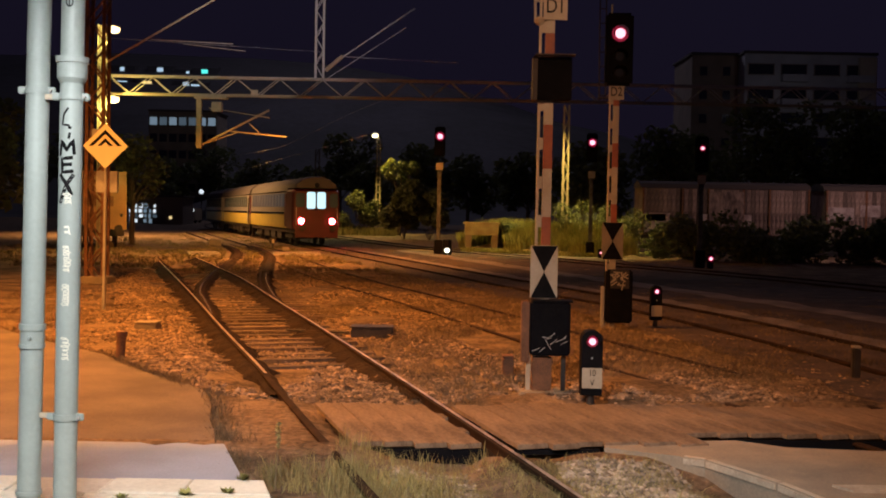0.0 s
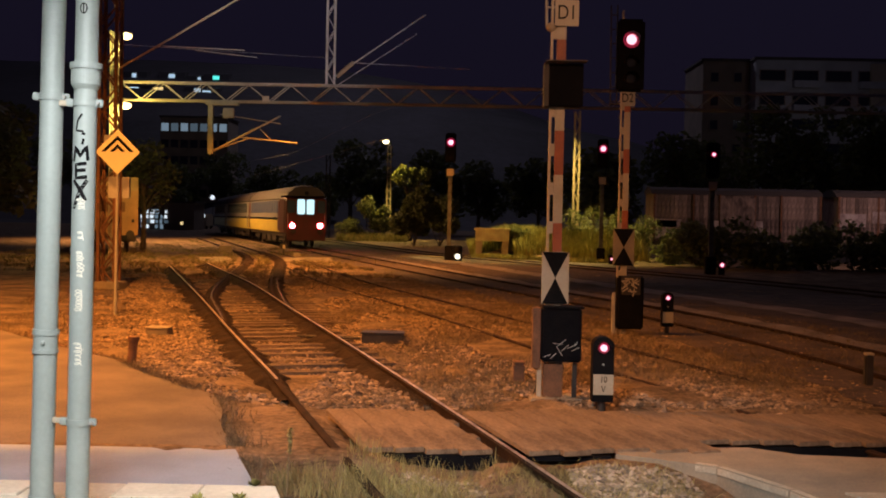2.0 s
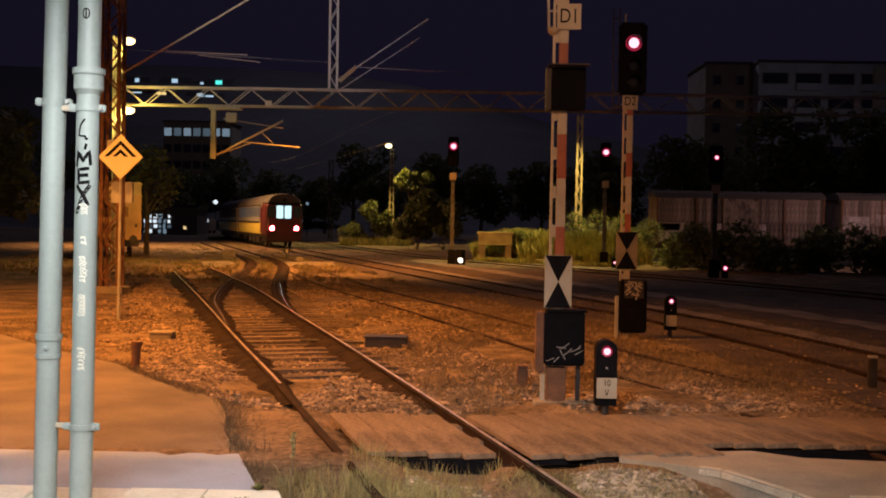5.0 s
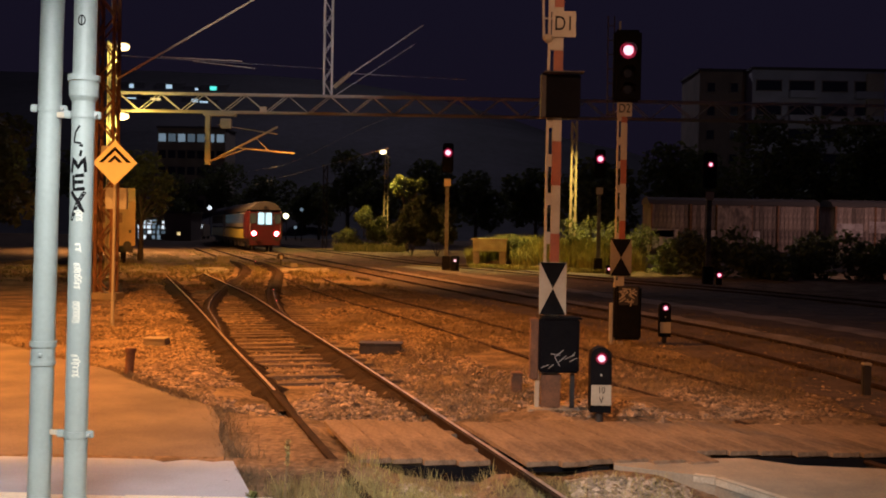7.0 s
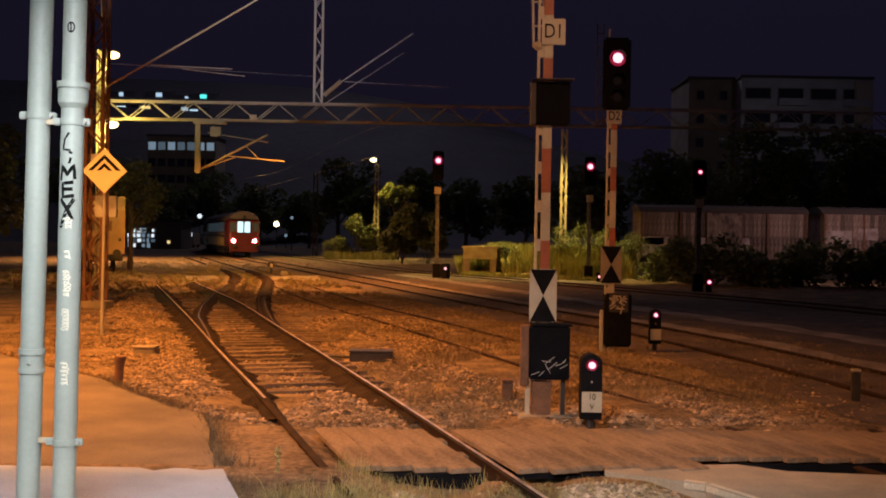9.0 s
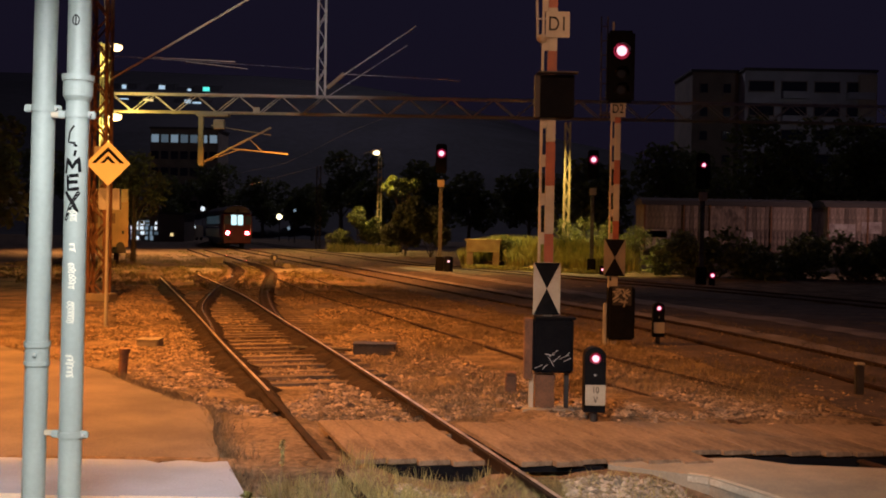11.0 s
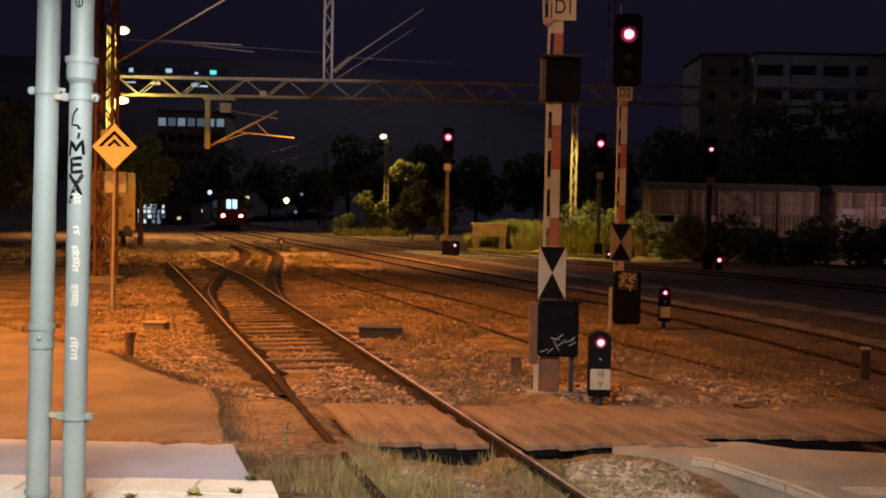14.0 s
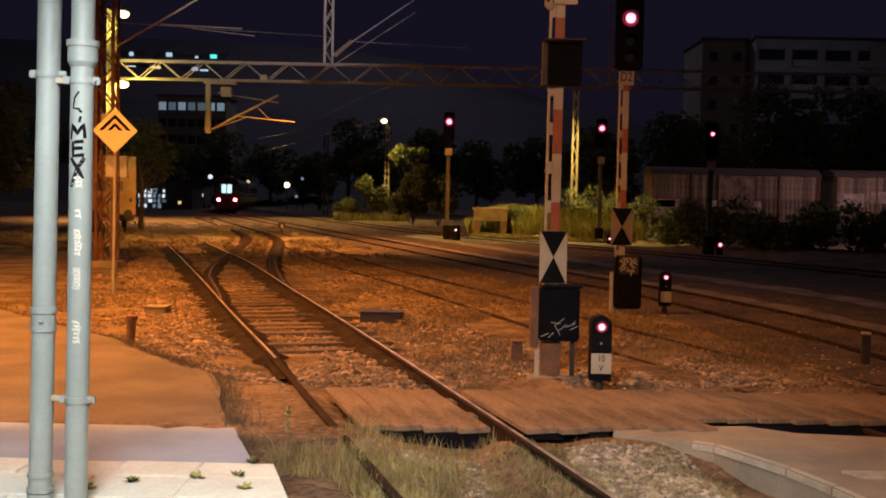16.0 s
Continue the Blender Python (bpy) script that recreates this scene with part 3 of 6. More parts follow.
def build_pipes():
    big = drain_pipe(-2.474, 6.42, 0.068, "thick grey-green painted cast iron downpipe standing on the platform", (1.06, 1.145, 1.05), (2.57,), 1.0)
    bm = bmesh.new()
    rod(bm, (0, 0, 0.06), (0, 0, 0.085), 0.079, seg=32)
    rod(bm, (0, 0, 0.15), (0, 0, 0.175), 0.077, seg=32)
    rod(bm, (0, 0, 0.0), (0, 0, 0.05), 0.076, seg=32)
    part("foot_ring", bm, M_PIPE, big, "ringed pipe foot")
    bm = bmesh.new()
    rod(bm, (0, 0, 1.035), (0, 0, 1.06), 0.076, seg=32)
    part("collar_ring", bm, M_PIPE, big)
    bm = bmesh.new()
    ball(bm, (0.012, -0.074, 1.10), 0.014, 10)
    part("bolt", bm, M_PIPE, big)
    thin = drain_pipe(-2.235, 6.36, 0.067, "grey-green painted downpipe with scrawled graffiti beside a thicker pipe", (2.64, 2.73, 1.28), (2.53, 0.635), 0.65)
    # bracket that ties the two pipes together
    for z in (2.53, 0.635):
        bm = bmesh.new()
        bevel_box(bm, (-0.115, 0.02, z), (0.10, 0.02, 0.033), 0.004)
        part("bracket", bm, M_WHITE, thin)

    def scrawl(strokes, z, size, width, material, name):
        r = 0.0685
        for s in strokes:
            line = []
            for (u0, v0), (u1, v1) in zip(s, s[1:]):
                line += [(u0 + (u1 - u0) * k / 3, v0 + (v1 - v0) * k / 3) for k in range(3)]
            line.append(s[-1])
            bm = bmesh.new()
            last = None
            for i, (u, v) in enumerate(line):
                (ua, va), (ub, vb) = line[max(i - 1, 0)], line[min(i + 1, len(line) - 1)]
                ln = math.hypot(ub - ua, vb - va) or 1
                ox, oz = -(vb - va) / ln * width / 2, (ub - ua) / ln * width / 2
                pair = []
                for sg in (1, -1):
                    ang, zz = (u * size + sg * ox) / r, z + v * size + sg * oz
                    pair.append(bm.verts.new((math.sin(ang) * r, -math.cos(ang) * r, zz)))
                if last:
                    bm.faces.new((last[0], last[1], pair[1], pair[0]))
                last = pair
            part(name, bm, material, thin)

    # sprayed tag running down the pipe, the paint thick and uneven
    scrawl([[(0.05, 1.2), (-0.25, 0.75), (-0.35, 0.1), (0.15, 0.05)]], 2.355, 0.09, 0.012, M_BLACK, "graffiti")
    scrawl([[(0.05, 0.5), (0.3, 0.42)], [(0.2, 0.1), (0.1, -0.35)]], 2.31, 0.08, 0.015, M_BLACK, "graffiti")
    scrawl([[(-0.55, -0.1), (-0.4, 0.95), (0.0, 0.35), (0.4, 1.0), (0.5, 0.0)], [(-0.4, 0.8), (0.05, 0.25)]], 2.19, 0.085, 0.02, M_BLACK, "graffiti")
    scrawl([[(0.4, 1), (-0.35, 0.9), (-0.3, 0.0), (0.45, 0.1)], [(-0.3, 0.5), (0.35, 0.55)]], 2.085, 0.088, 0.021, M_BLACK, "graffiti")
    scrawl([[(-0.5, 1.0), (0.05, 0.3), (0.35, -0.35)], [(0.45, 1), (0.0, 0.3), (-0.45, -0.9)]], 1.985, 0.09, 0.023, M_BLACK, "graffiti")
    # pale looped scribbles lower down
    rnd = random.Random(5)
    for z, h, n in ((1.90, 0.07, 3), (1.50, 0.16, 7), (1.30, 0.13, 6), (0.98, 0.14, 6), (1.72, 0.06, 2)):
        pts = []
        for k in range(n * 6):
            a = k * 2 * math.pi / 6
            pts.append((0.024 * math.cos(a) * rnd.uniform(0.5, 1.2) + 0.008, h * k / (n * 6) + 0.012 * math.sin(a) * rnd.uniform(0.6, 1.4)))
        scrawl([pts], z, 1.0, 0.006, M_SLAB, "graffiti")
    # little oval mark high on the pipe
    scrawl([[(0.4 * math.cos(k * 0.7), 0.6 * math.sin(k * 0.7)) for k in range(10)], [(0, -0.5), (0, 0.5)]], 3.08, 0.05, 0.008, M_BLACK, "graffiti")


build_pipes()


def build_canopy():
    t = thing("platform_canopy", (0, 0, 0), "flat platform canopy roof above the downpipes", "canopy", kind="structure")
    bm = bmesh.new()
    box(bm, (-8.1, 2.71, 4.86), (13.0, 17.82, 0.16))
    part("roof_slab", bm, M_FACADE2, t)
    bm = bmesh.new()
    box(bm, (-8.1, 11.63, 4.89), (13.0, 0.02, 0.2))
    part("gutter", bm, M_GALV, t)
    for x in (-5.2, -9.5):
        bm = bmesh.new()
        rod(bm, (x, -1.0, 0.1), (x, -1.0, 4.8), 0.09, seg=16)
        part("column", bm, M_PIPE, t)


build_canopy()


def build_slabs():
    t = thing("slab_pavement", (0, 0, 0), "cracked pale stone slabs along the platform edge with weeds", "pavement", kind="structure")
    rnd = random.Random(3)
    bm = bmesh.new()
    prism(bm, [(-12, 4.0), (-0.35, 4.0), (-0.93, 6.3), (-1.22, 7.44), (-12, 7.44)], -0.4, 0.085)
    part("bedding", bm, M_KERB, t)
    rows = [(7.44, 7.06), (7.05, 6.55), (6.54, 6.05), (6.04, 5.5)]
    for r, (y1, y0) in enumerate(rows):
        x = -1.22 + 0.27 * (7.44 - y1)
        first = True
        while x > -6:
            w = rnd.uniform(0.42, 0.75)
            x0 = x - w
            bm = bmesh.new()
            e = 0.27 * (y1 - y0) if first else 0.0
            prism(bm, [(x0 + 0.006, y0 + 0.004), (x + e, y0 + 0.004), (x, y1 - 0.004), (x0 + 0.006, y1 - 0.004)], 0.03, 0.115 + rnd.uniform(-0.006, 0.006))
            bmesh.ops.bevel(bm, geom=[q for q in bm.edges if min(v.co.z for v in q.verts) > 0.09], offset=0.008, segments=1, affect="EDGES")
            part("paving_slab", bm, M_SLAB, t)
            x, first = x0, False


build_slabs()


def build_crossing():
    t = thing("plank_crossing", (0, 0, 0), "weathered wooden plank crossing over the tracks", "level crossing", kind="structure")
    rnd = random.Random(8)
    shared = {}
    slope = -0.30

    def near_rail(x):
        return any(abs(x - r) < 0.17 for r in (-1.0, 0.49))

    x, n = -0.78, 0
    while x < 6.6:
        w = rnd.choice((0.27, 0.3, 0.33))
        mid = x + w / 2
        if not near_rail(mid):
            span = 1.98 if mid < 2.55 else 1.5
            key = (w, span)
            if key not in shared:
                bm = bmesh.new()
                bevel_box(bm, (0, 0, 0), (w - 0.014, span, 0.045), 0.004)
                shared[key] = mesh_of("plank", bm, M_PLANK)
            o = part("plank", shared[key], None, t)
            y = 11.27 - span / 2 + rnd.uniform(-0.02, 0.02) + (0.14 if mid > 1.2 else 0) + 0.03 * max(0, mid - 1)
            o.matrix_basis = pose(mid + slope * (y - 9.4), y, -0.03 + rnd.uniform(-0.006, 0.006), rnd.uniform(-0.25, 0.25), rnd.uniform(-0.6, 0.6), 16.5)
        x += w
        n += 1
    bm = bmesh.new()
    for y in (10.25, 10.95):
        box(bm, (2.6 - 0.3 * (y - 9.4), y, -0.14), (6.6, 0.2, 0.14))
    part("bearer", bm, M_WOOD, t)
    # added black strips stand in for shade in the hollows under the planks
    for x0, x1, y0, y1, h in ((-0.60, 0.40, 9.33, 9.33, 0.15), (0.66, 1.42, 9.36, 9.45, 0.045), (2.7, 4.3, 9.96, 10.0, 0.2), (4.5, 6.4, 10.0, 10.05, 0.2)):
        bm = bmesh.new()
        box(bm, ((x0 + x1) / 2, (y0 + y1) / 2, -0.058 - h / 2), (x1 - x0, 0.04, h), pose(0, 0, 0, 0, 0, math.degrees(math.atan2(y1 - y0, x1 - x0))))
        part("gap_shade_board", bm, M_DEEPBLACK, t, "black strip standing in for the shaded gap under the plank ends")


build_crossing()


def build_ramp():
    t = thing("concrete_ramp", (0, 0, 0), "old concrete platform ramp with a chipped pale edge", "platform", kind="structure")
    bm = bmesh.new()
    prism(bm, [(1.45, 9.38), (2.24, 8.97), (2.62, 8.22), (2.79, 7.7), (3.35, 5.6), (12, 5.6), (12, 9.35), (4.0, 9.42), (3.1, 9.52), (2.72, 9.78), (1.5, 9.62)], -0.6, -0.03)
    part("ramp_body", bm, M_KERB, t)
    edge = [(2.05, 9.09), (2.24, 8.98), (2.62, 8.23), (2.79, 7.71), (3.0, 6.9), (3.35, 5.62)]
    for (x0, y0), (x1, y1) in zip(edge, edge[1:]):
        d = Vector((x1 - x0, y1 - y0, 0))
        bm = bmesh.new()
        bevel_box(bm, (0, 0, 0), (d.length - 0.012, 0.085, 0.08), 0.015)
        o = part("edge_stone", bm, M_EDGE, t)
        o.matrix_basis = pose((x0 + x1) / 2 + 0.025, (y0 + y1) / 2 + 0.01, -0.067, 0, 0, math.degrees(math.atan2(d.y, d.x)))
    bm = bmesh.new()
    prism(bm, [(3.1, 7.95), (12, 8.05), (12, 8.25), (3.0, 8.12)], -0.1, -0.01)
    part("kerb_line", bm, M_EDGE, t)


build_ramp()


# ---- signals ----
def lens(parent, place, r, material=None, rim=True):
    bm = bmesh.new()
    rod(bm, (0, -0.01, 0), (0, 0.005, 0), r, seg=20)
    o = part("lamp_lens", bm, material or M_REDC, parent, "glowing signal lens")
    o.location = place
    # wider glowing ring paints the lamp's red halo
    if rim:
        bm = bmesh.new()
        rod(bm, (0, 0.002, 0), (0, 0.012, 0), r * 1.6, seg=24)
        q = part("lens_halo", bm, M_REDR, o)
    return o


def hood(bm, c, r, depth):
    for k in range(9):
        a0, a1 = math.pi * (k / 9 * 1.2 - 0.1), math.pi * ((k + 1) / 9 * 1.2 - 0.1)
        pts = []
        for a in (a0, a1):
            for y in (0, -depth):
                pts.append((c[0] + r * math.cos(a), c[1] + y, c[2] + r * math.sin(a)))
        v = [bm.verts.new(p) for p in (pts[0], pts[1], pts[3], pts[2])]
        bm.faces.new(v)


def striped_mast(parent, h, w, bands, z0=0.0):
    """Two channel bars with battens, in red and white bands."""
    red = False
    z = z0
    for b in bands:
        top = min(z + b, h)
        bm = bmesh.new()
        bevel_box(bm, (w * 0.22, 0, (z + top) / 2), (w * 0.62, 0.08, top - z), 0.006)
        part("mast_band", bm, M_RED if red else M_WHITE, parent, "faded red band" if red else "faded white band")
        red = not red
        z = top
    bm = bmesh.new()
    box(bm, (-w * 0.42, 0, (h + z0) / 2), (w * 0.16, 0.06, h - z0))
    for k in range(int((h - z0) / 0.45)):
        box(bm, (-w * 0.2, 0.005, z0 + 0.25 + k * 0.45), (w * 0.4, 0.05, 0.14))
    part("cable_channel", bm, M_WHITE, parent, "pale perforated side channel")


def triangle_board(parent, w, h, place, face=None):
    bm = bmesh.new()
    bevel_box(bm, (0, 0, 0), (w, 0.02, h), 0.004)
    b = part("mast_board", bm, face or M_WHITE, parent, "white board with two black triangles meeting at their tips")
    b.location = place
    for s in (1, -1):
        bm = bmesh.new()
        v = [(-w / 2 + 0.006, s * h / 2 - s * 0.004), (w / 2 - 0.006, s * h / 2 - s * 0.004), (0, 0)]
        f = [bm.verts.new((x, -0.014, z)) for x, z in v]
        k = [bm.verts.new((x, -0.0105, z)) for x, z in v]
        bm.faces.new(f)
        bm.faces.new(k)
        for i in range(3):
            bm.faces.new((f[i], f[(i + 1) % 3], k[(i + 1) % 3], k[i]))
        part("triangle", bm, M_BLACK, b)


def name_plate(parent, text, w, h, place, material=None):
    bm = bmesh.new()
    bevel_box(bm, (0, 0, 0), (w, 0.015, h), 0.004)
    b = part("name_plate", bm, material or M_WHITE, parent, "square enamel plate with the signal's mark")
    b.location = place
    if text:
        lettering("lettering", text, h * 0.78, (0, -0.0115, 0), M_BLACK, b)
    return b


def build_d1():
    t = thing("main_signal", (1.155, 12.5, -0.12), "tall railway signal mast in faded red and white bands", "railway signal", "railway signals")
    striped_mast(t, 6.3, 0.17, (1.77, 0.33, 0.56, 0.51, 0.45, 0.60, 0.5, 0.5, 0.6, 0.5))
    triangle_board(t, 0.315, 0.61, (0.02, -0.07, 1.465))
    name_plate(t, "D1", 0.275, 0.30, (0.09, -0.06, 4.52))
    # route indicator box, unlit
    bm = bmesh.new()
    bevel_box(bm, (0.09, -0.05, 3.69), (0.40, 0.16, 0.49), 0.012)
    ind = part("indicator_box", bm, M_DEEPBLACK, t, "unlit black indicator box")
    bm = bmesh.new()
    bevel_box(bm, (-0.135, -0.05, 3.69), (0.055, 0.2, 0.50), 0.006)
    part("side_cover", bm, M_DARK, ind)
    bm = bmesh.new()
    bevel_box(bm, (0.09, -0.16, 3.95), (0.46, 0.18, 0.012), 0.003)
    part("rain_hood", bm, M_DARK, ind)
    # cabinet at the foot
    bm = bmesh.new()
    bevel_box(bm, (0.10, -0.06, 0.81), (0.46, 0.24, 0.62), 0.02)
    c = part("cabinet", bm, M_DEEPBLACK, t, "black relay cabinet with a scratched door")
    # lighter strip stands in for the cabinet's lit left side
    bm = bmesh.new()
    bevel_box(bm, (-0.185, -0.05, 0.77), (0.09, 0.2, 0.70), 0.008)
    part("side_strip", bm, M_RUST, c)
    bm = bmesh.new()
    bevel_box(bm, (0.10, -0.185, 0.79), (0.4, 0.012, 0.5), 0.008)
    part("cabinet_door", bm, M_DEEPBLACK, c)
    bm = bmesh.new()
    bevel_box(bm, (0.12, -0.06, 1.13), (0.47, 0.27, 0.025), 0.006)
    part("cabinet_lid", bm, M_BLACK, c)
    rnd = random.Random(2)
    for k in range(9):
        bm = bmesh.new()
        x, z = 0.02 + rnd.uniform(-0.1, 0.26), 0.63 + rnd.uniform(-0.06, 0.1)
        box(bm, (x, -0.1935, z), (rnd.uniform(0.05, 0.16), 0.002, 0.007), pose(0, 0, 0, 0, rnd.uniform(-60, 60), 0))
        part("scratch", bm, M_GALV, c)
    bm = bmesh.new()
    box(bm, (0.02, 0, 0.22), (0.22, 0.16, 0.5))
    part("pedestal", bm, M_RUST, t)
    # white left and dark right support: light from the left put into colour
    for x in (-0.14, 0.27):
        bm = bmesh.new()
        box(bm, (x, -0.03, 0.2), (0.05, 0.06, 0.56))
        part("support", bm, M_WHITE if x < 0 else M_DARK, t)
    bm = bmesh.new()
    bevel_box(bm, (0.06, 0, 0.02), (0.62, 0.42, 0.12), 0.02)
    part("footing", bm, M_KERB, t)
    # ladder and bell at the top
    bm = bmesh.new()
    rod(bm, (-0.13, 0.03, 4.35), (-0.20, 0.03, 6.3), 0.016)
    rod(bm, (-0.01, 0.03, 4.35), (-0.06, 0.03, 6.3), 0.016)
    for k in range(6):
        rod(bm, (-0.15 - k * 0.008, 0.03, 4.6 + k * 0.28), (-0.02 - k * 0.006, 0.03, 4.6 + k * 0.28), 0.011)
    part("ladder", bm, M_GALV, t)
    bm = bmesh.new()
    ball(bm, (-0.085, -0.02, 4.36), 0.055)
    part("insulator", bm, M_WHITE, t)
    bm = bmesh.new()
    bevel_box(bm, (0.05, -0.03, 5.6), (0.5, 0.2, 1.1), 0.03)
    part("signal_head", bm, M_BLACK, t, "dark signal head")


def build_d2():
    t = thing("main_signal", (3.17, 20.3, -0.12), "railway signal showing red on a slim banded mast", "railway signal", "railway signals")
    striped_mast(t, 6.1, 0.18, (1.9, 0.45, 0.7, 0.45, 0.7, 0.5, 0.6, 0.5))
    bm = bmesh.new()
    bevel_box(bm, (0.06, -0.06, 5.25), (0.52, 0.2, 1.35), 0.05)
    head = part("signal_head", bm, M_BLACK, t, "black signal head with hooded lenses")
    for z in (5.53, 5.1, 4.8):
        bm = bmesh.new()
        hood(bm, (0.06, -0.17, z), 0.13, 0.2)
        part("lens_hood", bm, M_BLACK, head)
    lens(head, (0.06, -0.19, 5.53), 0.095)
    for z in (5.1, 4.8):
        bm = bmesh.new()
        rod(bm, (0.06, -0.175, z), (0.06, -0.165, z), 0.08, seg=16)
        part("dark_lens", bm, M_DARKWIN, head)
    name_plate(t, "D2", 0.285, 0.30, (0.03, -0.06, 4.455))
    bm = bmesh.new()
    for x in (-0.28, -0.16):
        rod(bm, (x, 0.02, 4.3), (x - 0.02, 0.02, 6.2), 0.012)
    for k in range(7):
        rod(bm, (-0.28, 0.02, 4.4 + 0.27 * k), (-0.16, 0.02, 4.4 + 0.27 * k), 0.01)
    rod(bm, (-0.3, 0.02, 4.35), (0, 0.02, 4.35), 0.02)
    part("ladder", bm, M_DARK, t)
    # duller material on the white board paints its weak light
    triangle_board(t, 0.40, 0.70, (0.02, -0.08, 1.66), M_KERB)
    bm = bmesh.new()
    bevel_box(bm, (0.16, -0.02, 0.62), (0.50, 0.3, 1.0), 0.03)
    cab = part("cabinet", bm, M_BLACK, t, "dark relay cabinet sprayed with pale strokes")
    bm = bmesh.new()
    bevel_box(bm, (0.16, -0.175, 0.95), (0.36, 0.02, 0.36), 0.008)
    part("door_panel", bm, M_DARK, cab)
    rnd = random.Random(6)
    for k in range(16):
        bm = bmesh.new()
        box(bm, (0.16 + rnd.uniform(-0.13, 0.13), -0.187, 0.95 + rnd.uniform(-0.14, 0.14)), (rnd.uniform(0.05, 0.18), 0.002, 0.022), pose(0, 0, 0, 0, rnd.uniform(-80, 80), 0))
        part("paint_stroke", bm, M_WHITE, cab, "pale sprayed stroke")
    bm = bmesh.new()
    bevel_box(bm, (-0.14, -0.05, 0.4), (0.06, 0.1, 0.8), 0.01)
    part("side_strip", bm, M_GALV, cab)


def dwarf_signal(place, scale=1.0, text=("10", "V")):
    t = thing("dwarf_signal", (place[0], place[1], -0.12), "low black dwarf signal showing red above a white plate", "railway signal", "dwarf signals")
    s = scale
    bm = bmesh.new()
    pts = [(-0.115, 0.17), (0.115, 0.17), (0.115, 0.78)] + [(0.115 * math.cos(a), 0.78 + 0.10 * math.sin(a)) for a in np.linspace(0, math.pi, 12)[1:-1]] + [(-0.115, 0.78)]
    f = [bm.verts.new((x * s, -0.09 * s, z * s)) for x, z in pts]
    k = [bm.verts.new((x * s, 0.09 * s, z * s)) for x, z in pts]
    bm.faces.new(f)
    bm.faces.new(k[::-1])
    for i in range(len(pts)):
        bm.faces.new((f[i], f[(i + 1) % len(pts)], k[(i + 1) % len(pts)], k[i]))
    h = part("housing", bm, M_BLACK, t, "round-topped black housing")
    lens(h, (0.0, -0.10 * s, 0.76 * s), 0.038 * s)
    bm = bmesh.new()
    rod(bm, (0, -0.1 * s, 0.58 * s), (0, -0.09 * s, 0.58 * s), 0.012 * s, seg=12)
    part("small_lens", bm, M_GALV, h)
    bm = bmesh.new()
    hood(bm, (0, -0.09 * s, 0.76 * s), 0.075 * s, 0.1 * s)
    part("lens_hood", bm, M_BLACK, h)
    b = name_plate(t, "", 0.218 * s, 0.222 * s, (0.003 * s, -0.105 * s, 0.362 * s))
    if text:
        lettering("lettering", text[0], 0.10 * s, (0, -0.0115, 0.055 * s), M_BLACK, b)
        lettering("lettering", text[1], 0.10 * s, (0, -0.0115, -0.052 * s), M_BLACK, b)
    bm = bmesh.new()
    rod(bm, (0, 0, -0.05), (0, 0, 0.2 * s), 0.045 * s)
    bevel_box(bm, (0, 0, 0.0), (0.26 * s, 0.26 * s, 0.06), 0.01)
    part("post", bm, M_DARK, t)
    return t


def far_signal(x, y, light_z, label, post_top, r=0.14):
    t = thing("yard_signal", (x, y, -0.15), label, "railway signal", "railway signals")
    g = light_z + 0.15
    bm = bmesh.new()
    bevel_box(bm, (0, 0, post_top / 2), (0.2, 0.14, post_top), 0.02)
    part("mast", bm, M_FLAKE, t, "flaking grey mast")
    bm = bmesh.new()
    bevel_box(bm, (0, 0, 0.4), (0.42, 0.3, 0.8), 0.02)
    part("cabinet", bm, M_BLACK, t)
    bm = bmesh.new()
    bevel_box(bm, (0, 0, g - 0.25), (0.56, 0.2, 1.5), 0.06)
    h = part("signal_head", bm, M_BLACK, t, "black signal head")
    lens(h, (0, -0.14, g), r)
    bm = bmesh.new()
    hood(bm, (0, -0.1, g), 0.24, 0.22)
    part("lens_hood", bm, M_BLACK, h)
    name_plate(t, "", 0.36, 0.36, (0, -0.11, post_top - 0.2))
    return t


def build_signals():
    build_d1()
    build_d2()
    dwarf_signal((1.64, 11.7))
    dwarf_signal((4.09, 20.5), 0.93, None)
    far_signal(-0.25, 55.0, 5.92, "yard signal showing red on a flaking grey mast", 4.75)
    far_signal(7.66, 56.0, 5.81, "yard signal showing red above dark cabinet and grass", 4.5)
    far_signal(10.75, 45.0, 4.91, "yard signal showing red before dark bushes", 3.95, 0.075)
    # small shunting lights
    for x, y, z, r in ((7.93, 54.0, 0.16, 0.055), (11.22, 45.0, 0.31, 0.075), (23.75, 60.0, 1.43, 0.07)):
        t = thing("shunting_signal", (x, y, -0.16), "small shunting signal glowing red near the ground", "railway signal", "dwarf signals")
        bm = bmesh.new()
        bevel_box(bm, (0, 0, z / 2 + 0.18), (0.24, 0.2, z + 0.36), 0.03)
        h = part("housing", bm, M_BLACK, t)
        lens(h, (0, -0.11, z + 0.16), r)


build_signals()


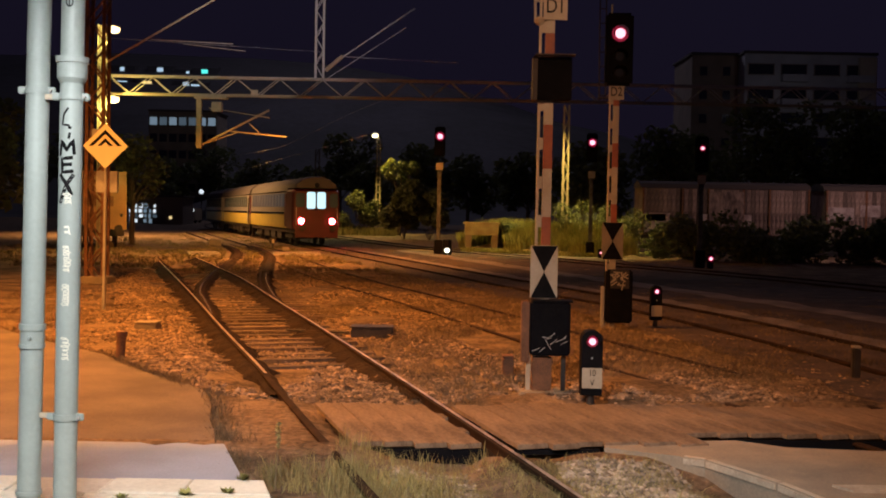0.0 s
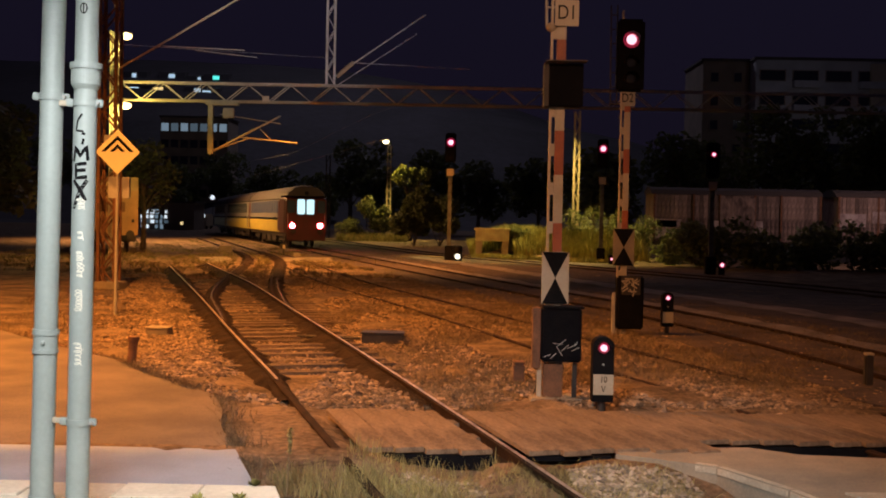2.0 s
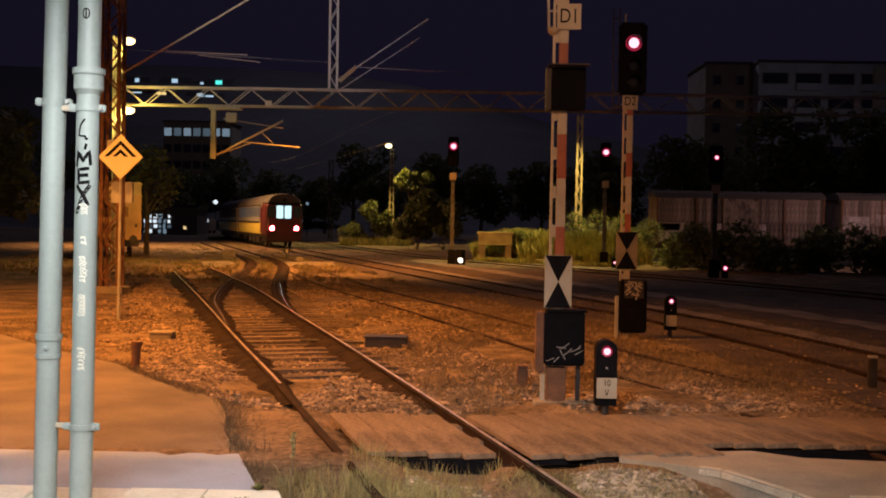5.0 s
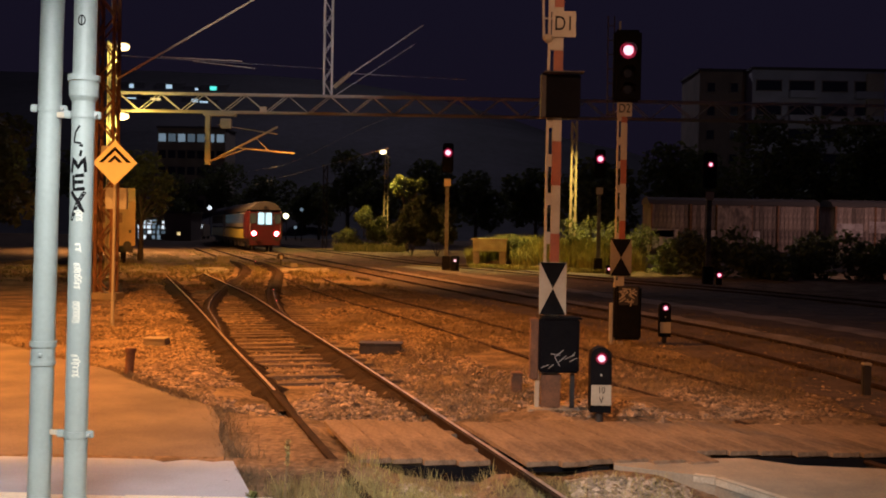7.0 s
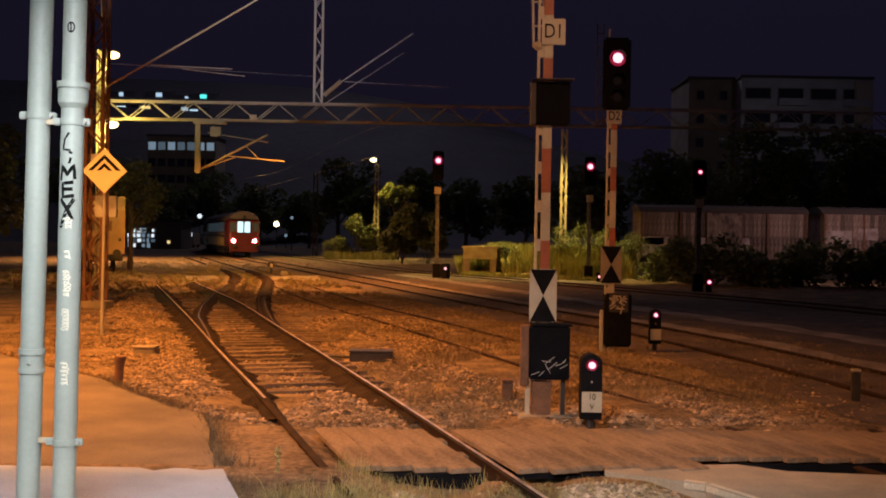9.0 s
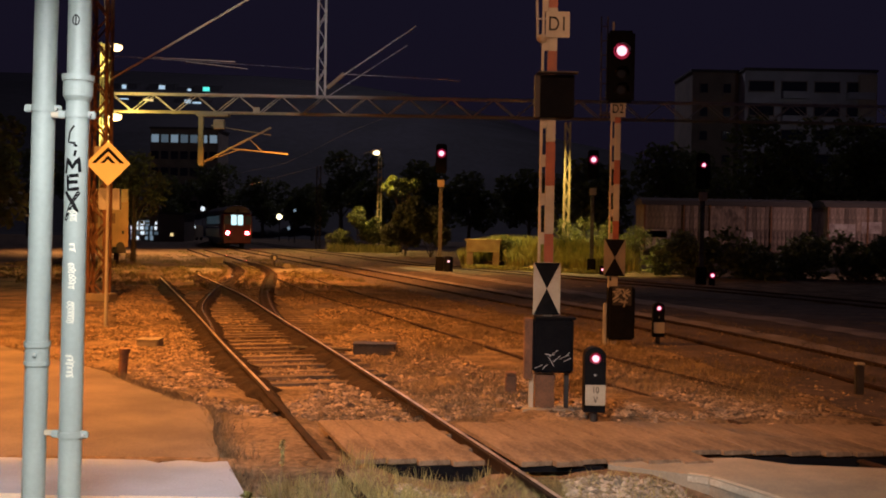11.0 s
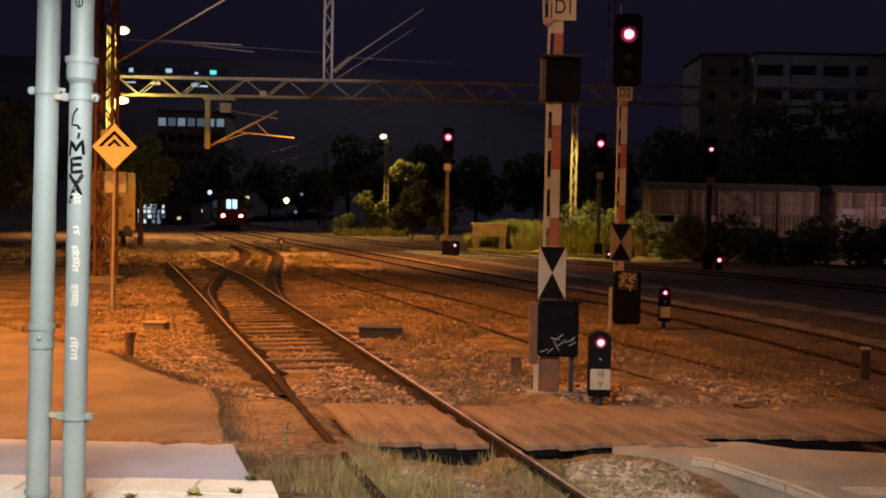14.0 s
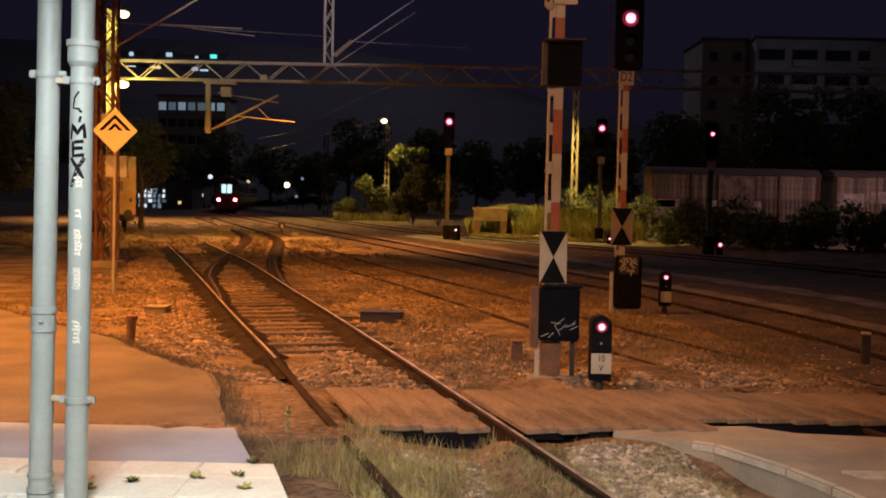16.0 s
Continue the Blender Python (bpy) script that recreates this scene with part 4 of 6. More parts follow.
def build_turning_signal():
    t = thing("shunting_signal", (0.2, 54.2, -0.16), "small shunting signal by the mast, changing from white to red", "railway signal", "dwarf signals")
    bm = bmesh.new()
    bevel_box(bm, (0, 0.34, 0.42), (0.46, 0.2, 0.84), 0.04)
    part("housing", bm, M_BLACK, t)
    # drum is made up: its turn imitates the lamp changing colour
    bm = bmesh.new()
    rod(bm, (0, 0, 0.02), (0, 0, 0.8), 0.19, seg=24)
    drum = part("lens_drum", bm, M_BLACK, t, "added drum that turns to swap the white lens for the red")
    bm = bmesh.new()
    rod(bm, (0, -0.20, 0.3), (0, -0.15, 0.3), 0.13, seg=20)
    part("white_lens", bm, M_WHTC, drum)
    bm = bmesh.new()
    a = radians(160)
    d = Vector((-math.sin(a), -math.cos(a), 0))
    rod(bm, d * 0.20 + Vector((0, 0, 0.6)), d * 0.15 + Vector((0, 0, 0.6)), 0.06, seg=20)
    part("red_lens", bm, M_REDC, drum)
    return drum


LENS_SWAP_DRUM = build_turning_signal()


# ---- sign, stump, track boxes ----
def build_sign():
    t = thing("warning_sign", (-6.9, 21.9, -0.14), "orange diamond railway sign with black chevrons on a thin post", "sign")
    bm = bmesh.new()
    rod(bm, (-0.03, 0.03, 0), (0.0, 0.03, 3.6), 0.035, seg=12)
    part("post", bm, M_GALV, t)
    bm = bmesh.new()
    bevel_box(bm, (0, 0, 0), (0.65, 0.02, 0.65), 0.006, pose(0, 0, 0, 0, 45, 0))
    b = part("sign_face", bm, M_SIGN, t)
    b.location = (0, -0.02, 3.38)

    def chevron(w, z, th):
        bm = bmesh.new()
        for s in (-1, 1):
            pts = [(0, z), (s * w, z - w * 0.98), (s * (w - th * 1.4), z - w * 0.98), (0, z - th * 1.4)]
            v = [bm.verts.new((x, -0.0125, q)) for x, q in pts]
            bm.faces.new(v)
        part("chevron", bm, M_BLACK, b, "black chevron stripe")

    chevron(0.335, 0.335, 0.065)
    chevron(0.16, 0.165, 0.06)
    for x, w in ((-0.12, 0.2), (0.14, 0.16)):
        bm = bmesh.new()
        bevel_box(bm, (x, 0.12, 2.66), (w, 0.1, 0.44), 0.012)
        part("junction_box", bm, M_GALV, t, "pale metal junction box")
    s = thing("iron_stump", (-4.42, 14.7, -0.16), "short rusty iron post leaning in the dirt", "bollard")
    bm = bmesh.new()
    rod(bm, (0, 0, 0), (0.03, 0, 0.42), 0.062, seg=14)
    rod(bm, (0.03, 0, 0.40), (0.032, 0, 0.46), 0.078, seg=14)
    rod(bm, (0, 0, 0), (0.005, 0, 0.06), 0.09, seg=14)
    part("post", bm, M_RUST, s)
    for nm, x, y, sx, sy, sz, m, lab in (
        ("point_machine", -1.2, 18.6, 0.72, 0.4, 0.17, M_DARK, "low dark point machine box beside the turnout"),
        ("point_lever_box", -5.05, 18.4, 0.38, 0.36, 0.2, M_KERB, "pale lever box on the sleeper end by the turnout"),
        ("cable_box", 0.85, 13.6, 0.14, 0.2, 0.36, M_RUST, "small rusty cable box near the signal"),
        ("marker_post", 5.47, 14.1, 0.11, 0.1, 0.50, M_DARK, "short dark marker post with a pale cap between the tracks"),
    ):
        o = thing(nm, (x, y, -0.17), lab, "trackside box")
        bm = bmesh.new()
        bevel_box(bm, (0, 0, sz / 2), (sx, sy, sz), 0.02)
        part("body", bm, m, o)
        bm = bmesh.new()
        bevel_box(bm, (0, 0, sz + 0.012), (sx * 1.04, sy * 1.04, 0.03), 0.008)
        part("lid", bm, M_WHITE if nm == "marker_post" else m, o)
    bm = bmesh.new()
    rod(bm, (-2.75, 19.0, -0.12), (-1.6, 18.62, -0.1), 0.025)
    solo("point_rod", bm, M_DARK, "thin rusty rod from the point machine to the rail", "rod")


build_sign()


def build_trackside():
    t = thing("point_indicator", (-9.2, 58.0, -0.14), "small dark point indicator with a white face", "trackside signal")
    bm = bmesh.new()
    bevel_box(bm, (0, 0, 0.2), (0.1, 0.1, 0.4), 0.01)
    part("post", bm, M_DARK, t)
    bm = bmesh.new()
    bevel_box(bm, (0, 0, 0.52), (0.36, 0.22, 0.3), 0.04)
    h = part("lantern", bm, M_DARK, t)
    bm = bmesh.new()
    bevel_box(bm, (0.03, -0.12, 0.48), (0.14, 0.02, 0.2), 0.01)
    part("white_face", bm, M_WHITE, h)
    for x, y, w, d, h, rz in ((-8.2, 56.0, 0.34, 0.3, 0.24, 10), (-11.2, 50.6, 1.5, 3.6, 0.06, 16), (-7.0, 51.5, 2.3, 2.6, 0.06, 12), (-20.5, 52.0, 0.5, 0.4, 0.3, 0), (-13.2, 62.0, 0.7, 0.5, 0.4, 20)):
        bm = bmesh.new()
        bevel_box(bm, (0, 0, 0), (w, d, h), min(0.03, h * 0.3))
        o = solo("concrete_block" if h > 0.1 else "concrete_slab", bm, M_KERB, "pale broken concrete lying beside the track", "concrete", "loose concrete pieces")
        o.matrix_basis = pose(x, y, ground_z(x, y) + h * 0.4, 2, -1, rz)


build_trackside()


# ---- train ----

def wheelset(parent, y):
    for s in (-1, 1):
        bm = bmesh.new()
        rod(bm, (s * 0.69, 0, 0), (s * 0.82, 0, 0), 0.46, seg=24)
        rod(bm, (s * 0.66, 0, 0), (s * 0.70, 0, 0), 0.49, seg=24)
        w = part("wheel", bm, M_DARK, parent)
        w.location = (0, y, 0.46)


def railcar(length, lit_end):
    t = thing("railcar", (0, 0, 0), "red, yellow and beige passenger railcar rolling away with tail lamps lit" if lit_end else "beige and yellow passenger railcar coupled in the train", "train", "cars of the train")
    half, prof = 1.40, [(-1.38, 0.95), (-1.41, 1.3), (-1.41, 2.2), (-1.37, 3.1), (-1.2, 3.55), (-0.8, 3.86), (-0.3, 4.0), (0.3, 4.0), (0.8, 3.86), (1.2, 3.55), (1.37, 3.1), (1.41, 2.2), (1.41, 1.3), (1.38, 0.95)]

    def shell(y0, y1, lo, hi, name, material, label="", k=1.0, taper=0.0):
        pts = []
        for (x0, z0), (x1, z1) in zip(prof, prof[1:]):
            n = 6
            for i in range(n):
                pts.append((x0 + (x1 - x0) * i / n, z0 + (z1 - z0) * i / n))
        pts.append(prof[-1])
        sel = [(x * k, z) for x, z in pts if lo - 1e-6 <= z <= hi + 1e-6]
        bm = bmesh.new()
        rings = []
        for y, q in ((y0, 1 - taper), (y0 + 0.35 if taper else y0 + 0.01, 1.0), (y1, 1.0)):
            rings.append([bm.verts.new((x * q, y, z if q == 1 else lo + (z - lo) * (1 - taper * 0.8))) for x, z in sel])
        for a, b in zip(rings, rings[1:]):
            for i in range(len(sel) - 1):
                bm.faces.new((a[i], a[i + 1], b[i + 1], b[i]))
        for rg in (rings[0], rings[-1]):
            bm.faces.new(rg)
        return part(name, bm, material, t, label, smooth=False)

    cab = 2.3 if lit_end else 0.02
    shell(cab, length, 1.78, 3.16, "body", M_TBEI, "beige upper body side")
    shell(cab, length, 0.95, 1.775, "lower_body", M_TYEL, "yellow lower body side", 1.003)
    shell(cab, length, 3.165, 4.0, "roof", M_TROOF, "dull grey-brown roof", 1.003)
    if lit_end:
        shell(0.0, cab - 0.01, 0.95, 3.30, "cab", M_TRED, "red cab end", 1.004, 0.07)
        shell(0.06, cab - 0.01, 3.305, 4.0, "cab_roof", M_TROOF, "", 1.004, 0.07)
    # side windows
    pane_bm = bmesh.new()
    bevel_box(pane_bm, (0, 0, 0), (0.03, 0.84, 0.80), 0.01)
    pane = mesh_of("side_window", pane_bm, M_TGLASS)
    # pane whose glow imitates the reflection, used on the rear car
    glow_bm = bmesh.new()
    bevel_box(glow_bm, (0, 0, 0), (0.03, 0.84, 0.80), 0.01)
    lit = mesh_of("side_window", glow_bm, M_DIM)
    n = int((length - cab - 1.2) / 1.25)
    for s in (-1, 1):
        for k in range(n):
            o = part("side_window", lit if lit_end else pane, None, t, "window with a bluish reflection painted as glow" if lit_end else "")
            o.location = (s * 1.402, cab + 1.2 + k * 1.25, 2.62)
            o.rotation_euler = (0, s * radians(-2), 0)
        for y in (cab + 0.35, length - 0.6):
            bm = bmesh.new()
            bevel_box(bm, (s * 1.405, y, 2.02), (0.03, 0.7, 1.95), 0.01)
            part("door", bm, M_TRED if lit_end else M_TBEI, t)
    # underframe, bogies
    bm = bmesh.new()
    bevel_box(bm, (0, length / 2, 0.82), (2.5, length - 0.4, 0.28), 0.03)
    for y in np.arange(6.5, length - 6, 2.6):
        bevel_box(bm, (0, y, 0.5), (2.3, 1.8, 0.5), 0.04)
    part("underframe", bm, M_DARK, t)
    for y in (3.2, length - 3.2):
        bm = bmesh.new()
        for s in (-1, 1):
            bevel_box(bm, (s * 1.0, 0, 0.5), (0.14, 3.0, 0.26), 0.03)
        bevel_box(bm, (0, 0, 0.55), (2.0, 0.5, 0.24), 0.03)
        b = part("bogie", bm, M_DARK, t)
        b.location = (0, y, 0)
        wheelset(b, -1.1)
        wheelset(b, 1.1)
    for y0, sgn in ((0.0, -1), (length, 1)):
        for s in (-1, 1):
            bm = bmesh.new()
            rod(bm, (s * 0.875, y0, 1.05), (s * 0.875, y0 + sgn * 0.26, 1.05), 0.08)
            rod(bm, (s * 0.875, y0 + sgn * 0.26, 1.05), (s * 0.875, y0 + sgn * 0.29, 1.05), 0.2, seg=18)
            part("buffer", bm, M_DARK, t)
    if lit_end:
        bm = bmesh.new()
        bevel_box(bm, (0, 0.0, 0.7), (2.5, 0.12, 0.5), 0.03)
        part("buffer_beam", bm, M_TRED, t, "red buffer beam")
        for s in (-1, 1):
            bm = bmesh.new()
            bevel_box(bm, (s * 0.30 - 0.04, -0.012, 2.62), (0.50, 0.03, 0.96), 0.05)
            w = part("end_window", bm, M_TLIT, t, "brightly lit gangway window")
            bm = bmesh.new()
            for dx in (-0.27, 0.27):
                box(bm, (s * 0.30 - 0.04 + dx, -0.02, 2.62), (0.04, 0.05, 1.04))
            for dz in (-0.5, 0.5):
                box(bm, (s * 0.30 - 0.04, -0.02, 2.62 + dz), (0.58, 0.05, 0.05))
            part("window_frame", bm, M_DARK, w)
            bm = bmesh.new()
            bevel_box(bm, (s * 0.98, -0.004, 2.62), (0.5, 0.03, 0.8), 0.06)
            part("cab_window", bm, M_TGLASS, t)
            bm = bmesh.new()
            rod(bm, (s * 0.9, -0.03, 1.41), (s * 0.9, 0.02, 1.41), 0.19, seg=24)
            l = part("tail_lamp", bm, M_TAILR, t, "glowing red tail lamp")
            bm = bmesh.new()
            ball(bm, (s * 0.9, -0.035, 1.41), 0.17, 16, (1, 0.25, 1))
            part("bulb", bm, M_TAIL, l)
            bm = bmesh.new()
            rod(bm, (s * 1.2, -0.05, 1.2), (s * 1.2, -0.05, 2.2), 0.018)
            part("handrail", bm, M_GALV, t)
        bm = bmesh.new()
        rod(bm, (0, 0, 3.5), (0, -0.02, 3.5), 0.14, seg=18)
        part("headlight", bm, M_DARKWIN, t)
    return t


CARS = [(railcar(19.4, True), 0.0, 19.4), (railcar(18.6, False), 20.0, 18.6), (railcar(17.0, False), 39.2, 17.0)]


# ---- overhead line ----
def lattice(bm, x, y, z0, z1, w, bar=0.05, step=0.6):
    for sx in (-1, 1):
        for sy in (-1, 1):
            box(bm, (x + sx * w / 2, y + sy * w / 2, (z0 + z1) / 2), (bar, bar, z1 - z0))
    n = max(1, int((z1 - z0) / step))
    h = (z1 - z0) / n
    for k in range(n):
        s = 1 if k % 2 else -1
        for sy in (-1, 1):
            rod(bm, (x - s * w / 2, y + sy * w / 2, z0 + k * h), (x + s * w / 2, y + sy * w / 2, z0 + (k + 1) * h), bar * 0.35, seg=5)
        for sx in (-1, 1):
            rod(bm, (x + sx * w / 2, y - s * w / 2, z0 + k * h), (x + sx * w / 2, y + s * w / 2, z0 + (k + 1) * h), bar * 0.35, seg=5)


def build_overhead():
    m = thing("catenary_mast", (-9.45, 29.3, -0.15), "brown lattice catenary mast beside the paved yard", "catenary mast", "catenary masts")
    bm = bmesh.new()
    lattice(bm, 0, 0, 0, 10.5, 0.45, 0.08, 0.55)
    part("lattice", bm, M_RUST, m)
    bm = bmesh.new()
    bevel_box(bm, (0, 0, 0.12), (0.8, 0.8, 0.3), 0.03)
    part("footing", bm, M_KERB, m)
    bm = bmesh.new()
    rod(bm, (0.25, 0, 6.1), (3.2, 0, 7.87), 0.028)
    rod(bm, (3.2, 0, 7.87), (6.2, 0, 9.7), 0.028)
    part("cantilever_tube", bm, M_WHITE, m, "pale slanting cantilever tube")
    bm = bmesh.new()
    rod(bm, (1.42, 0, 6.72), (3.65, 0, 6.64), 0.014)
    rod(bm, (2.3, 0, 6.62), (4.0, 0, 6.45), 0.010)
    part("steady_arm", bm, M_GALV, m)
    bm = bmesh.new()
    bevel_box(bm, (0.1, -0.3, 4.0), (0.3, 0.16, 0.5), 0.02)
    part("switch_box", bm, M_GALV, m)

    m = thing("catenary_mast", (-15.9, 50.0, -0.15), "lattice gantry mast lit yellow by its lamps", "catenary mast", "catenary masts")
    bm = bmesh.new()
    lattice(bm, 0, 0, 0, 10.6, 0.36, 0.06, 0.7)
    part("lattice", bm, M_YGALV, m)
    for z in (10.2, 7.0):
        bm = bmesh.new()
        rod(bm, (0.2, -0.2, z + 0.25), (0.6, -0.35, z + 0.28), 0.04)
        bevel_box(bm, (0.6, -0.35, z + 0.27), (0.5, 0.4, 0.1), 0.03)
        l = part("floodlight", bm, M_DARK, m)
        bm = bmesh.new()
        ball(bm, (0.6, -0.38, z + 0.12), 0.28, 14, (1, 1, 0.65))
        part("lamp_glass", bm, M_BULB, l, "glowing warm lamp")
    g = thing("gantry_beam", (0, 50.2, 0), "long lattice gantry beam spanning the tracks, lit yellow near its lamp", "gantry")
    x0, x1, z0, z1 = -15.7, 26.0, 7.30, 8.12
    for z in (z0, z1):
        bm = bmesh.new()
        for dy in (-0.25, 0.25):
            box(bm, ((x0 + x1) / 2, dy, z), (x1 - x0, 0.07, 0.08))
        # only the lower chord carries the lamp-yellow tint
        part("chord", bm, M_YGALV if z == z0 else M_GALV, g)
    bm = bmesh.new()
    n = 42
    for k in range(n):
        a, b = x0 + (x1 - x0) * k / n, x0 + (x1 - x0) * (k + 1) / n
        for dy in (-0.25, 0.25):
            rod(bm, (a, dy, z0 if k % 2 else z1), (b, dy, z1 if k % 2 else z0), 0.022, seg=6)
    part("lacing", bm, M_GALV, g)
    bm = bmesh.new()
    bevel_box(bm, (-10.9, -0.1, 7.18), (1.5, 0.5, 0.14), 0.02)
    box(bm, (-11.45, -0.1, 6.0), (0.22, 0.22, 2.35))
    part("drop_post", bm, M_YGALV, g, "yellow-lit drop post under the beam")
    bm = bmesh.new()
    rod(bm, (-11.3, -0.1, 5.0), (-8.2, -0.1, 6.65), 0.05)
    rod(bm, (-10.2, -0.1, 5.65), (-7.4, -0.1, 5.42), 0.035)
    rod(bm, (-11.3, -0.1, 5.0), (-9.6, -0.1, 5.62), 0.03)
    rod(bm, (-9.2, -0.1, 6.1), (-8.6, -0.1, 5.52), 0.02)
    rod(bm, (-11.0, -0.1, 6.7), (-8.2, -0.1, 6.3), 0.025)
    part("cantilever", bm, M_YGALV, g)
    bm = bmesh.new()
    bevel_box(bm, (-10.6, -0.15, 6.75), (0.5, 0.3, 0.45), 0.03)
    part("tension_box", bm, M_YGALV, g)
    bm = bmesh.new()
    bevel_box(bm, (-8.85, -0.34, 7.42), (0.32, 0.03, 0.26), 0.01)
    part("number_board", bm, M_WHITE, g)
    bm = bmesh.new()
    lattice(bm, -5.9, 0, 8.18, 14.5, 0.36, 0.06, 0.6)
    part("upright", bm, M_ZINC, g, "grey lattice upright standing on the beam")
    bm = bmesh.new()
    rod(bm, (-5.7, 0, 8.55), (-4.8, 0, 9.2), 0.04)
    rod(bm, (-4.8, 0, 9.2), (-1.5, 0, 11.5), 0.028)
    rod(bm, (-5.5, 0, 8.2), (-1.9, 0, 10.6), 0.018)
    rod(bm, (-4.7, 0, 9.2), (0.6, 0, 9.0), 0.014)
    part("bracket_arm", bm, M_ZINC, g, "slanting bracket arm")
    bm = bmesh.new()
    for k in range(8):
        f = k / 8
        ball(bm, (-5.55 + 0.75 * f, 0, 8.6 + 0.65 * f), 0.14, 10, (0.5, 1, 0.9))
    part("insulator", bm, M_WHITE, g, "ribbed insulator")
    m = thing("catenary_mast", (-13.0, 110.0, -0.15), "thin dark catenary mast far down the line", "catenary mast", "catenary masts")
    bm = bmesh.new()
    lattice(bm, 0, 0, 0, 8.5, 0.4, 0.07, 0.8)
    part("lattice", bm, M_DARK, m)
    m = thing("catenary_mast", (26.0, 50.2, -0.15), "lattice gantry mast beside the siding", "catenary mast", "catenary masts")
    bm = bmesh.new()
    lattice(bm, 0, 0, 0, 8.4, 0.5, 0.09, 0.7)
    part("lattice", bm, M_GALV, m)

    # contact and carrier wires above the tracks
    def wire(pts, r):
        bm = bmesh.new()
        for a, b in zip(pts, pts[1:]):
            rod(bm, a, b, r, seg=5, caps=False)
        solo("overhead_wire", bm, M_GALV, "thin overhead line wire above the track", "wire", "overhead wires")

    for mid, y0 in ((T_MID, 44),):
        line = [p for p in smooth_line(mid, 4.0) if p.y > y0]
        wire([(p.x, p.y, 5.6) for p in line], 0.005)
        wire([(p.x, p.y, 6.7 + 0.25 * math.cos(p.y / 25 * math.pi)) for p in line], 0.005)
    wire([(-9.4, 29.3, 8.5), (-15.8, 50, 8.6)], 0.01)
    wire([(-9.4, 29.3, 6.6), (-5.9, 50.2, 9.4)], 0.01)


build_overhead()


# ---- lamp posts ----
def build_lamp_posts():
    t = thing("lamp_post", (-6.45, 105.0, -0.15), "concrete lamp post with a glowing curved head", "lamp post", "lamp posts")
    bm = bmesh.new()
    for s in (-1, 1):
        rod(bm, (s * 0.2, 0, 0), (s * 0.14, 0, 9.2), 0.08, 0.06, seg=8)
    for k in range(12):
        box(bm, (0, 0, 0.5 + k * 0.72), (0.36, 0.08, 0.1))
    part("post", bm, M_KERB, t)
    bm = bmesh.new()
    rod(bm, (0, 0, 9.2), (-0.15, -0.1, 9.65), 0.1)
    ball(bm, (-0.4, -0.3, 9.72), 0.42, 14, (1.1, 1, 0.5))
    h = part("lamp_head", bm, M_GALV, t)
    bm = bmesh.new()
    ball(bm, (-0.35, -0.45, 9.62), 0.33, 14, (1.0, 0.9, 0.8))
    part("lamp_glass", bm, M_YBULB, h, "glowing yellow lamp")
    t = thing("lattice_pole", (7.2, 64.0, -0.15), "slim lattice pole lit yellow from a lamp", "pole", "lamp posts")
    bm = bmesh.new()
    lattice(bm, 0, 0, 0, 8.7, 0.28, 0.09, 0.75)
    part("lattice", bm, M_KERB, t)


build_lamp_posts()


# ---- plants ----
def leaf_cloud(rnd, blobs, n, size):
    """Many small leaf quads gathered in uneven clumps."""
    verts, faces = [], []
    total = sum(b[3] ** 2 for b in blobs)
    for cx, cy, cz, r in blobs:
        for _ in range(int(n * r * r / total)):
            d = Vector((rnd.gauss(0, 1), rnd.gauss(0, 1), rnd.gauss(0, 1))).normalized()
            k = r * (0.45 + 0.6 * rnd.random() ** 0.7)
            p = Vector((cx, cy, cz)) + d * k
            u = Vector((rnd.gauss(0, 1), rnd.gauss(0, 1), rnd.gauss(0, 0.6))).normalized()
            v = u.cross(Vector((rnd.gauss(0, 1), rnd.gauss(0, 1), rnd.gauss(0, 1)))).normalized()
            s = size * rnd.uniform(0.6, 1.5)
            i = len(verts)
            verts += [tuple(p - u * s), tuple(p + v * s * 0.5), tuple(p + u * s), tuple(p - v * s * 0.5)]
            faces.append((i, i + 1, i + 2, i + 3))
    return verts, faces


def tree(seed, height, spread_r, leaves, size, place, label, category="tree", group="", name="tree", low=0.38):
    rnd = random.Random(seed)
    t = thing(name, place, label, category, group)
    bm = bmesh.new()
    trunk_h = height * 0.42
    rod(bm, (0, 0, -0.1), (0.05, 0, trunk_h), height * 0.028, height * 0.018, seg=9)
    blobs = []
    for k in range(9):
        a = rnd.uniform(0, 6.28)
        q = rnd.uniform(0.25, 1.0) * spread_r
        z = rnd.uniform(low, 0.88) * height
        tip = Vector((math.cos(a) * q, math.sin(a) * q, z))
        base = Vector((0.04, 0, min(trunk_h, z * 0.6)))
        rod(bm, base, base.lerp(tip, 0.55) + Vector((0, 0, 0.05 * height)), height * 0.011, height * 0.007, seg=6)
        rod(bm, base.lerp(tip, 0.55) + Vector((0, 0, 0.05 * height)), tip, height * 0.007, height * 0.003, seg=6)
        blobs.append((tip.x, tip.y, tip.z, spread_r * rnd.uniform(0.3, 0.55)))
    blobs.append((0, 0, height * 0.82, spread_r * 0.5))
    part("trunk", bm, M_BARK, t)
    v, f = leaf_cloud(rnd, blobs, leaves, size)
    part("crown", raw_mesh("crown", v, f, M_LEAF), None, t)
    return t


